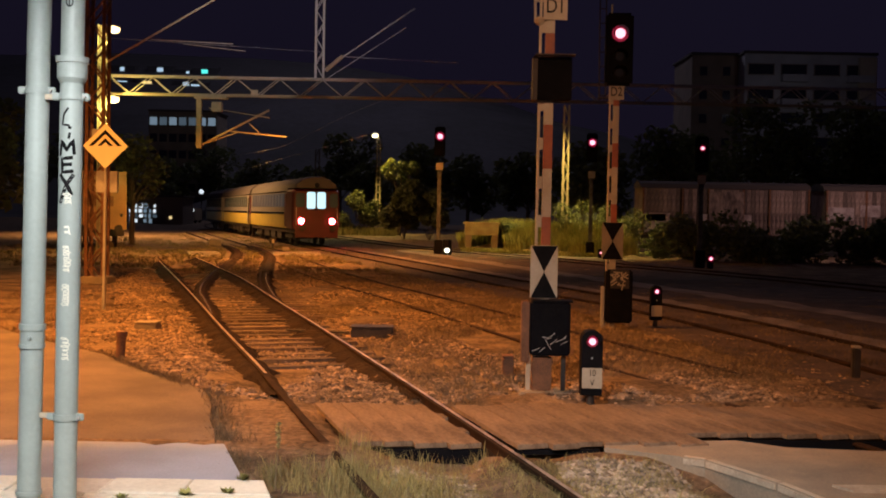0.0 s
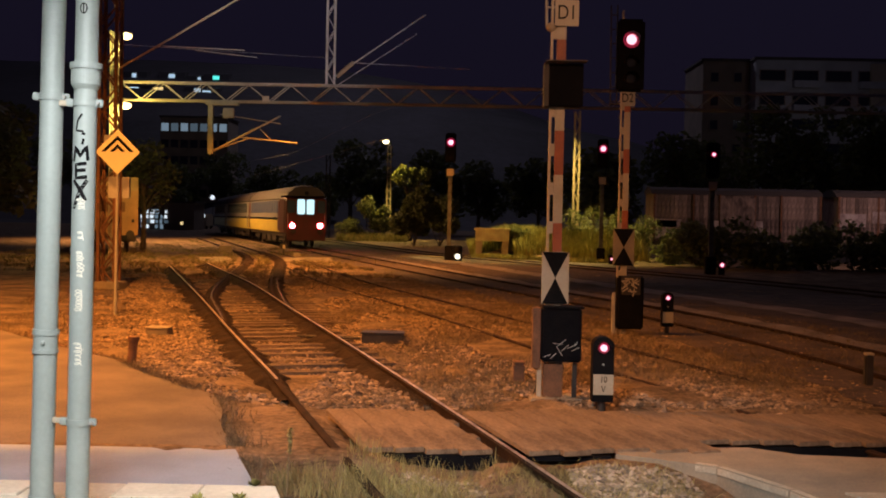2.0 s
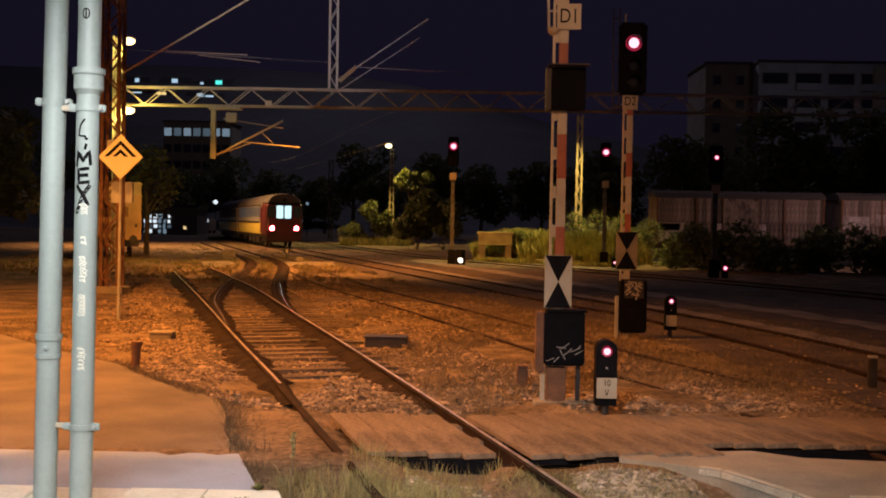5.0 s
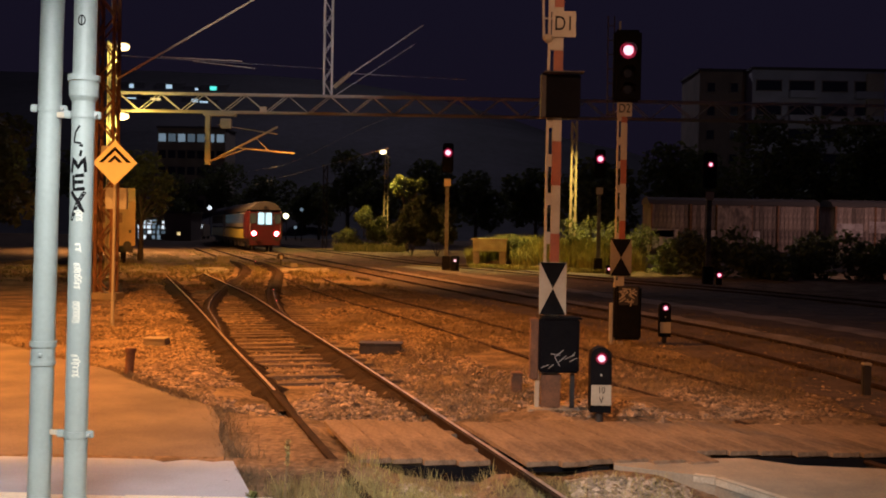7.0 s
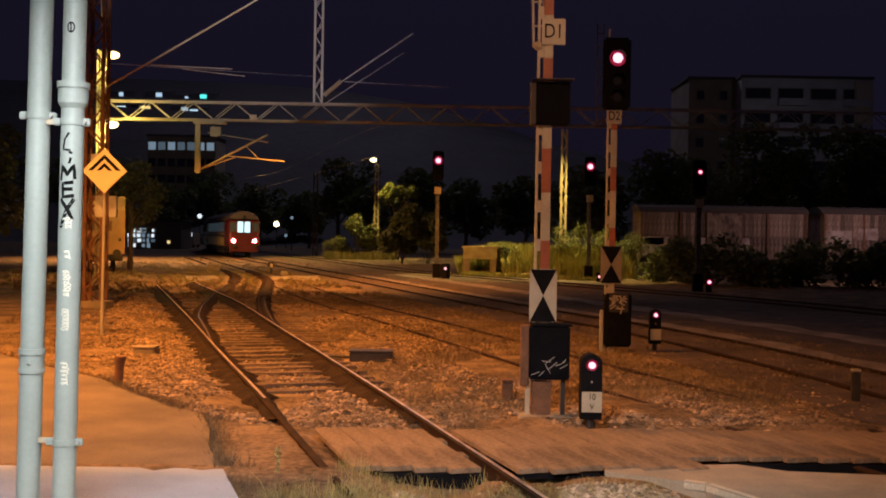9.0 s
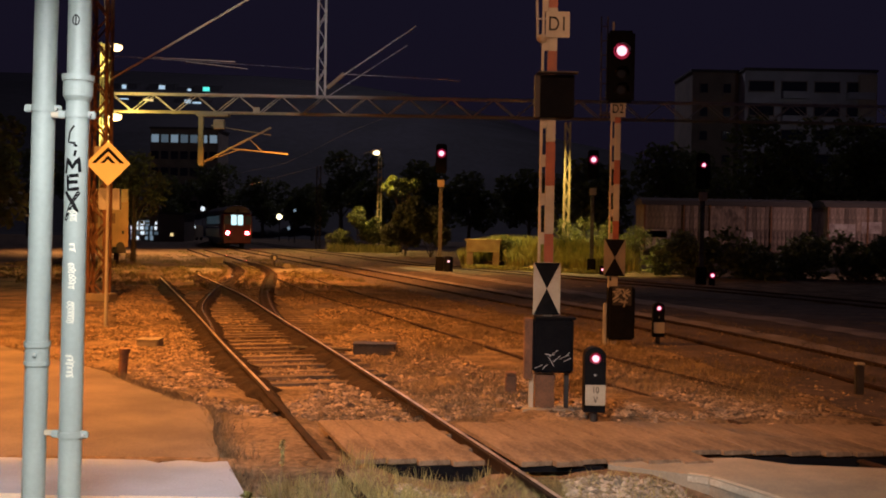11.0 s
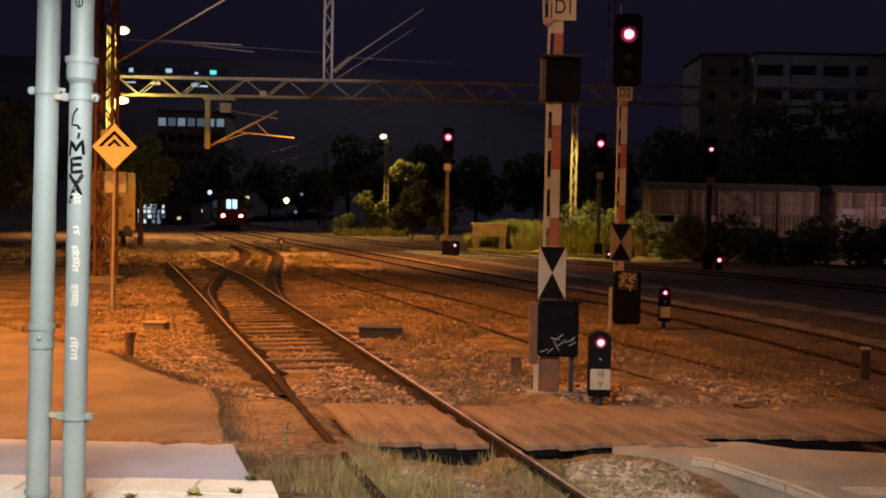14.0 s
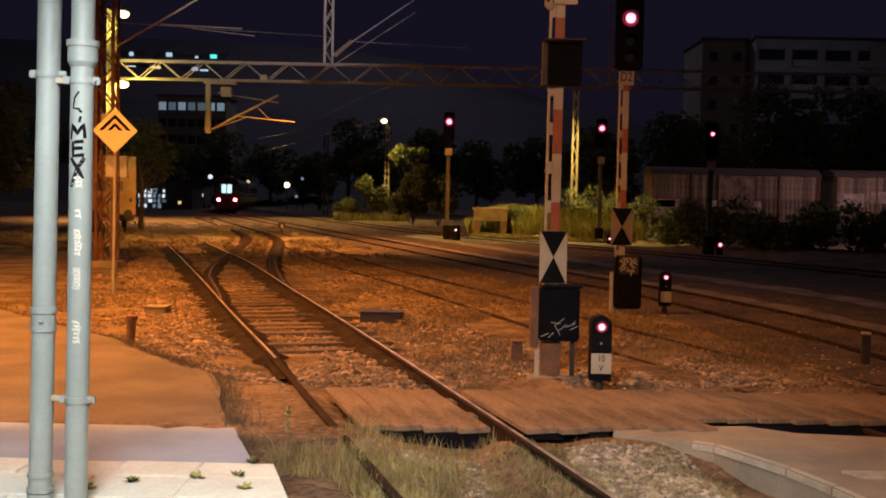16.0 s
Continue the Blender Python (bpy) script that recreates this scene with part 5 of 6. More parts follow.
def bush(seed, place, r, h, leaves, size, label, group="bushes"):
    rnd = random.Random(seed)
    t = thing("bush", place, label, "bush", group)
    blobs = []
    bm = bmesh.new()
    for k in range(8):
        a, q = rnd.uniform(0, 6.28), rnd.uniform(0.1, 0.8) * r
        z = rnd.uniform(0.25, 0.8) * h
        blobs.append((math.cos(a) * q, math.sin(a) * q, z, r * rnd.uniform(0.3, 0.5)))
        rod(bm, (0, 0, -0.05), (math.cos(a) * q, math.sin(a) * q, z), 0.03, 0.01, seg=5)
    part("stem", bm, M_BARK, t)
    v, f = leaf_cloud(rnd, blobs, leaves, size)
    part("foliage", raw_mesh("foliage", v, f, M_LEAF), None, t)
    return t


def build_plants():
    # trees lit by the yard lamps
    tree(11, 7.6, 1.35, 1500, 0.15, (-4.1, 99.2, -0.15), "leafy young tree whose top is lit yellow by the lamp", group="lit trees", low=0.72)
    bush(12, (-7.6, 99.0, -0.15), 1.7, 5.2, 2600, 0.15, "green bush glowing under the platform lamp")
    bush(13, (-9.5, 98.0, -0.15), 1.4, 2.2, 1100, 0.13, "low pale bush near the platform lamp")
    bush(14, (-3.1, 84.0, -0.15), 2.0, 5.0, 5200, 0.2, "tall dark bush standing before the lit tree")
    bush(15, (-1.1, 83.5, -0.15), 1.75, 4.5, 3600, 0.2, "tall dark bush standing before the lit tree")
    tree(16, 6.4, 2.2, 1500, 0.16, (-18.0, 62.0, -0.15), "dim green tree beside the parked wagon", group="yard trees")
    tree(17, 7.5, 2.4, 1600, 0.18, (-24.5, 56.0, -0.15), "dark leafy tree at the yard's edge", group="yard trees")
    for k, (x, y, r, h) in enumerate(((7.4, 61.0, 1.3, 2.0), (8.9, 59.0, 1.2, 2.0), (9.9, 57.6, 1.2, 1.9), (3.9, 62.2, 0.9, 1.2))):
        bush(30 + k, (x, y, ground_z(x, y) - 0.05), r, h, 1500, 0.07, "shaggy bush on the lit grass bank")
    rnd = random.Random(77)
    first = bush(50, (12.4, 53.0, -0.15), 2.0, 2.6, 1500, 0.16, "dark unlit bush along the siding", "siding bushes")
    for x, y, s in ((15.0, 52.0, 1), (17.8, 53.5, 1), (20.4, 51.5, 1), (23.4, 53, 1), (26.5, 52, 1), (12.2, 58, 1.0)):
        copy_thing(first, pose(x, y, -0.15 - rnd.uniform(0.0, 0.7), 0, 0, rnd.uniform(0, 360)))
    # dark belt of trees behind the yard
    kinds = [tree(60 + k, h, w, 2600, 0.34, (x, y, -0.2), "tall dark tree in the belt behind the yard", group="tree belt") for k, (h, w, x, y) in enumerate(((11.5, 4.4, 24, 112), (9.5, 4.0, 10, 128), (14.2, 5.4, 52, 106)))]
    for x, y, k in ((17, 118, 1), (31, 108, 2), (37, 112, 0), (44, 104, 0), (58, 104, 2), (64, 100, 2), (47, 100, 2), (70, 101, 2), (41, 108, 2), (3, 135, 1), (-4, 142, 0), (-10, 150, 1), (14, 108, 1), (47, 118, 2), (29, 122, 0), (-16, 165, 2), (-22, 178, 1), (-58, 175, 0), (-66, 170, 2), (-50, 195, 0), (-74, 150, 1), (-60, 120, 2), (-52, 108, 0), (-44, 92, 1), (-38, 84, 0), (-31, 70, 1), (-34, 200, 0), (-28, 205, 1), (-42, 205, 2)):
        copy_thing(kinds[k], pose(x, y, -0.2 - rnd.uniform(0, 0.2), 0, 0, rnd.uniform(0, 360)))


build_plants()


def blades(rnd, spots, lo, hi, width, lean):
    verts, faces = [], []
    for x, y in spots:
        h = rnd.uniform(lo, hi)
        a = rnd.uniform(0, 6.28)
        w = width * rnd.uniform(0.6, 1.3)
        dx, dy = math.cos(a) * w / 2, math.sin(a) * w / 2
        lx, ly = rnd.gauss(0, lean) * h, rnd.gauss(0, lean) * h
        z = ground_z(x, y) - 0.02
        i = len(verts)
        verts += [(x - dx, y - dy, z), (x + dx, y + dy, z), (x + dx * 0.7 + lx * 0.4, y + dy * 0.7 + ly * 0.4, z + h * 0.6), (x - dx * 0.7 + lx * 0.4, y - dy * 0.7 + ly * 0.4, z + h * 0.6), (x + lx, y + ly, z + h)]
        faces += [(i, i + 1, i + 2, i + 3), (i + 3, i + 2, i + 4)]
    return verts, faces


def rail_x(line, y):
    return np.interp(y, [p[1] for p in line], [p[0] for p in line])


def clear(x, y):
    """Bare ground: pavings, the crossing and the turnout's bed."""
    if 9.0 < y < 11.7:
        return False
    if y <= 9.0:
        return -1.16 + 0.28 * (7.44 - y) < x < 2.0 + 0.3 * (9 - y) and y > 6
    if x < rail_x(A_LEFT, y) - 0.25:
        edge = np.interp(y, [9.34, 11.83, 13.2, 14.68, 16.3, 19, 22, 60], [-1.94, -2.62, -3.7, -4.66, -6.2, -8.5, -12, -30])
        return x > edge + 0.1
    return True


def grass(name, label, rnd, n, xr, yr, lo, hi, width, lean, material, keep=0.0, tuft=1, blocked=True):
    spots = []
    while len(spots) < n:
        u = rnd.random()
        y = yr[0] * (yr[1] / yr[0]) ** u
        c = rail_x([(p[0], p[1]) for p in A_LEFT], min(y, 39)) if yr[1] > 30 else 0
        x = rnd.uniform(*xr) + c
        if noise.noise((x * 0.45, y * 0.28, 7)) < keep or (blocked and not clear(x, y)):
            continue
        if y > 22 and any(abs(x - rail_x(r, y)) < 0.4 for r in (DIV_LEFT, DIV_RIGHT)):
            continue
        if y > 16 and x > rail_x(T_MID, y) - 1.9 and rnd.random() < (0.6 if y < 30 else 0.85):
            continue
        for _ in range(tuft):
            spots.append((x + rnd.gauss(0, 0.05), y + rnd.gauss(0, 0.05)))
    v, f = blades(rnd, spots, lo, hi, width, lean)
    ob = new(name, raw_mesh(name, v, f, material))
    tagged(ob, label, "grass", kind="stuff")


def build_grass():
    rnd = random.Random(21)
    grass("dry_grass", "dry brown grass and weeds between the tracks", rnd, 46000, (1.9, 13), (12.5, 60), 0.04, 0.15, 0.010, 0.7, M_GRASS, -0.12, 6)
    grass("track_weeds", "sparse dry weeds along the turnout", rnd, 22000, (-4.2, 3.2), (11.7, 48), 0.03, 0.12, 0.009, 0.7, M_GRASS, 0.02, 7)
    grass("yard_weeds", "dim brown weeds at the yard's edge", rnd, 20000, (-12, 8.0), (37, 90), 0.05, 0.2, 0.025, 0.6, M_YARD, -0.2, 6, False)
    grass("platform_grass", "tall green grass growing beside the platform edge", rnd, 4600, (-1.35, 0.1), (6.1, 8.5), 0.04, 0.21, 0.006, 0.4, M_PALE, -0.25, 5)
    grass("trackbed_grass", "thin dry grass on the gravel bed", rnd, 13000, (-0.7, 2.2), (6.3, 9.0), 0.03, 0.12, 0.0045, 0.7, M_PALE, -0.25, 5)
    spots = [(rnd.uniform(-0.9, 0.42), rnd.uniform(8.85, 9.27)) for _ in range(420)]
    v, f = blades(rnd, spots, 0.05, 0.2, 0.006, 0.3)
    tagged(new("straw_stalks", raw_mesh("straw_stalks", v, f, M_PALE)), "dry straw-coloured stalks before the crossing boards", "grass", kind="stuff")
    spots = [(rnd.uniform(1.0, 10.0), rnd.uniform(54.5, 66)) for _ in range(42000)]
    v, f = blades(rnd, [s for s in spots if -0.1 < bank(*s) < 4.2 and not (1.2 < s[0] < 3.5 and bank(*s) < 1.6)], 0.4, 1.15, 0.06, 0.22)
    low, lf = blades(rnd, [s for s in spots if -2.6 < bank(*s) < 0.1], 0.06, 0.28, 0.05, 0.4)
    tagged(new("bank_turf", raw_mesh("bank_turf", low, lf, M_GREEN)), "short grass at the foot of the lit bank", "grass", kind="stuff")
    tagged(new("bank_grass", raw_mesh("bank_grass", v, f, M_GREEN)), "tall yellow-green grass on the lit bank", "grass", kind="stuff")
    v, f = blades(rnd, [(rnd.uniform(-10.5, -4.2), rnd.uniform(95, 101)) for _ in range(2500)], 0.3, 0.9, 0.06, 0.3)
    tagged(new("lamp_grass", raw_mesh("lamp_grass", v, f, M_GREEN)), "pale grass under the platform lamp", "grass", kind="stuff")
    edge = [(-1.52, 8.14), (-1.94, 9.34), (-2.21, 10.23), (-2.62, 11.83), (-3.7, 13.2), (-4.66, 14.68), (-6.2, 16.3), (-8.5, 19.0), (-12.0, 22.0)]
    spots = []
    for (x0, y0), (x1, y1) in zip(edge, edge[1:]):
        for _ in range(int(500 * math.hypot(x1 - x0, y1 - y0))):
            k = rnd.random()
            if noise.noise((x0 + (x1 - x0) * k, (y0 + (y1 - y0) * k) * 1.7, 2)) > -0.25:
                spots.append((x0 + (x1 - x0) * k + abs(rnd.gauss(0, 0.16)) - 0.03, y0 + (y1 - y0) * k + rnd.gauss(0, 0.06)))
    v, f = blades(rnd, spots, 0.03, 0.13, 0.008, 0.6)
    tagged(new("verge_weeds", raw_mesh("verge_weeds", v, f, M_GRASS)), "ragged dry weeds along the edge of the asphalt", "grass", kind="stuff")
    # weeds in the slab joints and a seeding stalk
    for x, y, n, h in ((-1.93, 7.68, 60, 0.06), (-2.58, 7.58, 60, 0.05), (-1.36, 7.62, 70, 0.09), (-1.66, 7.2, 70, 0.06), (-2.05, 7.1, 60, 0.05), (-2.62, 6.95, 60, 0.05), (-1.4, 7.28, 40, 0.06), (-1.3, 6.97, 40, 0.06), (-2.28, 6.9, 50, 0.03)):
        verts, faces = [(0.0, 0.0, 0.0)], []
        for _ in range(n):
            a, ln = rnd.uniform(0, 6.28), rnd.uniform(0.02, 0.075)
            d = Vector((math.cos(a) * 1.3, math.sin(a) * 0.8, rnd.uniform(0.15, 1.2) * h / 0.06)).normalized()
            w = d.cross(Vector((0, 0, 1))).normalized() * ln * 0.22
            i = len(verts)
            verts += [tuple(d * ln * 0.6 + w), tuple(d * ln), tuple(d * ln * 0.6 - w)]
            faces.append((0, i, i + 1, i + 2))
        o = new("weed", raw_mesh("weed", verts, faces, M_GREEN))
        y -= 0.2
        o.location = (x, y, 0.112 if y < 7.44 else 0.0)
        tagged(o, "small green weed in a joint of the slabs", "weed", "weeds in the slabs")
    t = thing("dry_stalk", (-1.22, 7.95, ground_z(-1.22, 7.95)), "dry pale seeding stalk beside the platform", "weed")
    bm = bmesh.new()
    rod(bm, (0, 0, 0), (0.02, 0, 0.42), 0.006, 0.004, seg=6)
    part("stem", bm, M_GRASS, t)
    v, f = leaf_cloud(rnd, [(0.02, 0, 0.34 + 0.04 * k, 0.02) for k in range(5)], 120, 0.012)
    part("seed_head", raw_mesh("seed_head", v, f, M_PALE), None, t)


build_grass()


def build_stones():
    rnd = np.random.RandomState(4)
    bm = bmesh.new()
    bmesh.ops.create_icosphere(bm, subdivisions=1, radius=1.0)
    base = np.array([v.co[:] for v in bm.verts])
    tri = np.array([[v.index for v in f.verts] for f in bm.faces])
    bm.free()

    def scatter(name, label, n, xr, yr, lo, hi, keep, rel=True, m=M_STONE):
        verts, faces, made = [], [], 0
        while made < n:
            y = yr[0] * (yr[1] / yr[0]) ** rnd.rand()
            x = rnd.uniform(*xr) + (rail_x(A_LEFT, min(y, 39)) if rel else 0)
            if noise.noise((x * 0.7, y * 0.5, 1)) < keep or not clear(x, y):
                continue
            if any(abs(x - rail_x(r, y)) < 0.07 for r in (A_LEFT, A_RIGHT)):
                continue
            s = rnd.uniform(lo, hi)
            pts = base * (1 + 0.28 * rnd.randn(len(base), 1)) * (s * np.array([1, rnd.uniform(0.6, 1), rnd.uniform(0.45, 0.8)]))
            a = rnd.rand() * 6.28
            c, q = math.cos(a), math.sin(a)
            pts = pts @ np.array([[c, q, 0], [-q, c, 0], [0, 0, 1]]) + [x, y, ground_z(x, y) + s * 0.05]
            faces.append(tri + made * len(base))
            verts.append(pts)
            made += 1
        me = raw_mesh(name, np.concatenate(verts).tolist(), np.concatenate(faces).tolist(), m)
        tagged(new(name, me), label, "gravel", kind="stuff")

    scatter("ballast", "broken brown ballast stones around the turnout", 38000, (-1.8, 6.0), (11.5, 38), 0.012, 0.04, -0.12)
    scatter("large_stones", "larger pale stones lying in the ballast", 1300, (-2.6, 5.5), (11.4, 28), 0.035, 0.075, -0.15)
    scatter("trackbed_gravel", "grey gravel in the track bed by the platform", 5200, (-0.4, 2.3), (6.4, 9.2), 0.01, 0.034, -0.3, False, M_RUBBLE)
    scatter("pale_rubble", "pale broken stones heaped beside the ramp", 1700, (0.7, 2.2), (7.3, 9.35), 0.01, 0.045, -0.3, False, M_RUBBLE)
    scatter("siding_gravel", "dull gravel between the running lines", 9000, (4.5, 13.0), (12.2, 34), 0.012, 0.036, -0.15)
    scatter("verge_gravel", "scattered gravel on the dirt verge", 4200, (-3.5, 1.6), (11.4, 22), 0.012, 0.034, -0.3)


build_stones()


# ---- parked vehicles ----
def build_parked():
    t = thing("works_wagon", (-16.95, 53.0, 0.0), "orange box-bodied works wagon parked at the yard's edge", "wagon", rz=18)
    bm = bmesh.new()
    pts = [(0, 0.9), (0, 3.1), (0.7, 3.8), (9, 3.8), (9, 0.9)]
    f = [bm.verts.new((-1.25, y, z)) for y, z in pts]
    k = [bm.verts.new((1.25, y, z)) for y, z in pts]
    bm.faces.new(f)
    bm.faces.new(k)
    for i in range(5):
        bm.faces.new((f[i], f[(i + 1) % 5], k[(i + 1) % 5], k[i]))
    body = part("body", bm, M_WAGON, t)
    for x in (-0.8, -0.05, 0.75):
        bm = bmesh.new()
        bevel_box(bm, (x, -0.03, 1.95), (0.08, 0.06, 2.0), 0.01)
        part("rib", bm, M_WAGON, body)
    for x, z, w, h in ((-0.45, 2.3, 0.5, 0.5), (-0.45, 1.5, 0.5, 0.5), (0.35, 2.3, 0.55, 0.5)):
        bm = bmesh.new()
        bevel_box(bm, (x, -0.02, z), (w, 0.04, h), 0.02)
        part("panel", bm, M_RUST, body)
    bm = bmesh.new()
    bevel_box(bm, (1.0, -0.04, 1.62), (0.12, 0.04, 0.16), 0.01)
    part("door_latch", bm, M_DARK, body)
    bm = bmesh.new()
    bevel_box(bm, (0, 4.5, 0.72), (2.3, 9, 0.3), 0.03)
    part("underframe", bm, M_DARK, t)
    for y in (1.3, 7.6):
        for s in (-1, 1):
            bm = bmesh.new()
            rod(bm, (s * 0.69, y, 0.46), (s * 0.82, y, 0.46), 0.46, seg=20)
            part("wheel", bm, M_DARK, t)
    for s in (-1, 1):
        bm = bmesh.new()
        rod(bm, (s * 0.87, 0, 0.95), (s * 0.87, -0.4, 0.95), 0.07)
        rod(bm, (s * 0.87, -0.4, 0.95), (s * 0.87, -0.44, 0.95), 0.2, seg=16)
        part("buffer", bm, M_DARK, t)

    rnd = random.Random(9)

    def goods_wagon(x, y, rz, label, m):
        t = thing("goods_wagon", (x, y, 0.0), label, "wagon", "goods wagons on the siding", rz=rz)
        bm = bmesh.new()
        box(bm, (0, 0, 2.35), (9.6, 2.5, 2.7))
        body = part("body", bm, M_FREIGHT, t)
        w = 0.24
        sh = bmesh.new()
        bevel_box(sh, (0, 0, 0), (w - 0.02, 0.04, 2.6), 0.006)
        sh = mesh_of("board", sh, m)
        for k in range(40):
            o = part("board", sh, None, body)
            o.location = (-4.68 + k * w, -1.275 + rnd.uniform(-0.006, 0.006), 2.36)
        for xx in (-4.75, -2.5, -1.0, 1.0, 2.5, 4.75):
            bm = bmesh.new()
            bevel_box(bm, (xx, -1.33, 2.35), (0.1, 0.07, 2.74), 0.01)
            part("stanchion", bm, M_RUST, body)
        bm = bmesh.new()
        bevel_box(bm, (0, -1.37, 2.3), (2.0, 0.06, 2.45), 0.01)
        part("sliding_door", bm, M_FREIGHT, t)
        for k in range(5):
            bm = bmesh.new()
            bevel_box(bm, (rnd.uniform(-4.2, 4.2), -1.315, rnd.uniform(1.6, 2.6)), (rnd.uniform(0.7, 1.8), 0.03, rnd.uniform(0.4, 1.1)), 0.01)
            part("painted_patch", bm, M_GRAFF, body, "faded graffiti patch")
        bm = bmesh.new()
        seg = [(-1.32, 3.7), (-1.0, 3.95), (-0.4, 4.12), (0.4, 4.12), (1.0, 3.95), (1.32, 3.7)]
        a = [bm.verts.new((-4.9, p, z)) for p, z in seg]
        b = [bm.verts.new((4.9, p, z)) for p, z in seg]
        for i in range(5):
            bm.faces.new((a[i], a[i + 1], b[i + 1], b[i]))
        bm.faces.new(a)
        bm.faces.new(b)
        bm.faces.new((a[0], a[-1], b[-1], b[0]))
        part("roof", bm, M_TROOF, t, "dull grey roof")
        bm = bmesh.new()
        bevel_box(bm, (0, 0, 0.85), (9.6, 2.2, 0.28), 0.03)
        part("underframe", bm, M_DARK, t)
        for xx in (-3, 3):
            for s in (-1, 1):
                bm = bmesh.new()
                rod(bm, (xx, s * 0.69, 0.46), (xx, s * 0.82, 0.46), 0.46, seg=18)
                part("wheel", bm, M_DARK, t)

    goods_wagon(16.2, 63.0, 0, "old boarded goods wagon with faded graffiti on the siding", M_FREIGHT)
    goods_wagon(26.6, 62.6, 0, "old boarded goods wagon with pale graffiti behind bushes", M_FREIGHT)
    # skip on the grass bank
    t = thing("skip_container", (2.2, 61.9, -0.12), "pale yellow steel skip on the lit grass bank", "container")
    bm = bmesh.new()
    prism(bm, [(-0.95, -0.6), (0.95, -0.6), (0.95, 0.6), (-0.95, 0.6)], 0.92, 1.55)
    bevel_box(bm, (0, 0, 1.6), (2.1, 1.3, 0.12), 0.02)
    part("tub", bm, M_SKIP, t)
    for x in (-0.7, 0.0, 0.7):
        bm = bmesh.new()
        bevel_box(bm, (x, -0.63, 1.24), (0.1, 0.06, 0.6), 0.01)
        part("rib", bm, M_SKIP, t)
    for x in (-0.75, 0.75):
        bm = bmesh.new()
        bevel_box(bm, (x, 0, 0.46), (0.35, 1.0, 0.94), 0.02)
        part("support", bm, M_KERB, t)


build_parked()


# ---- far buildings and lights ----
def block(name, place, size, label, material, cols, rows, win, first_z, gap, lit=(), balcony=False):
    """A block of flats with recessed window openings shown on its near face."""
    t = thing(name, place, label, "building")
    w, d, h = size
    bm = bmesh.new()
    box(bm, (0, 0, h / 2), size)
    part("wall", bm, material, t)
    bm = bmesh.new()
    bevel_box(bm, (0, 0, h + 0.2), (w + 0.5, d + 0.5, 0.4), 0.05)
    part("roof", bm, M_TROOF, t)
    pane = bmesh.new()
    bevel_box(pane, (0, 0, 0), (win[0], 0.12, win[1]), 0.03)
    dark = mesh_of("window", pane, M_DARKWIN)
    fr = bmesh.new()
    for s in (-1, 1):
        box(fr, (s * win[0] / 2, -0.05, 0), (0.12, 0.2, win[1] + 0.2))
        box(fr, (0, -0.05, s * win[1] / 2), (win[0] + 0.2, 0.2, 0.12))
    fr = mesh_of("frame", fr, M_FACADE2)
    lights = dict(lit)
    for c in range(cols):
        for r in range(rows):
            if (c, r) in lights:
                pb = bmesh.new()
                bevel_box(pb, (0, 0, 0), (win[0], 0.12, win[1]), 0.03)
                o = part("window", mesh_of("window", pb, lights[c, r]), None, t, "lit window")
            else:
                o = part("window", dark, None, t)
            o.location = (-w / 2 + (c + 0.5) * w / cols, -d / 2 - 0.02, first_z + r * gap)
            q = part("frame", fr, None, o)
            if balcony and c % 2:
                bb = bmesh.new()
                bevel_box(bb, (0, -0.6, -win[1] * 0.85), (win[0] * 1.05, 1.1, 1.0), 0.05)
                part("balcony", bb, material, o)
    return t


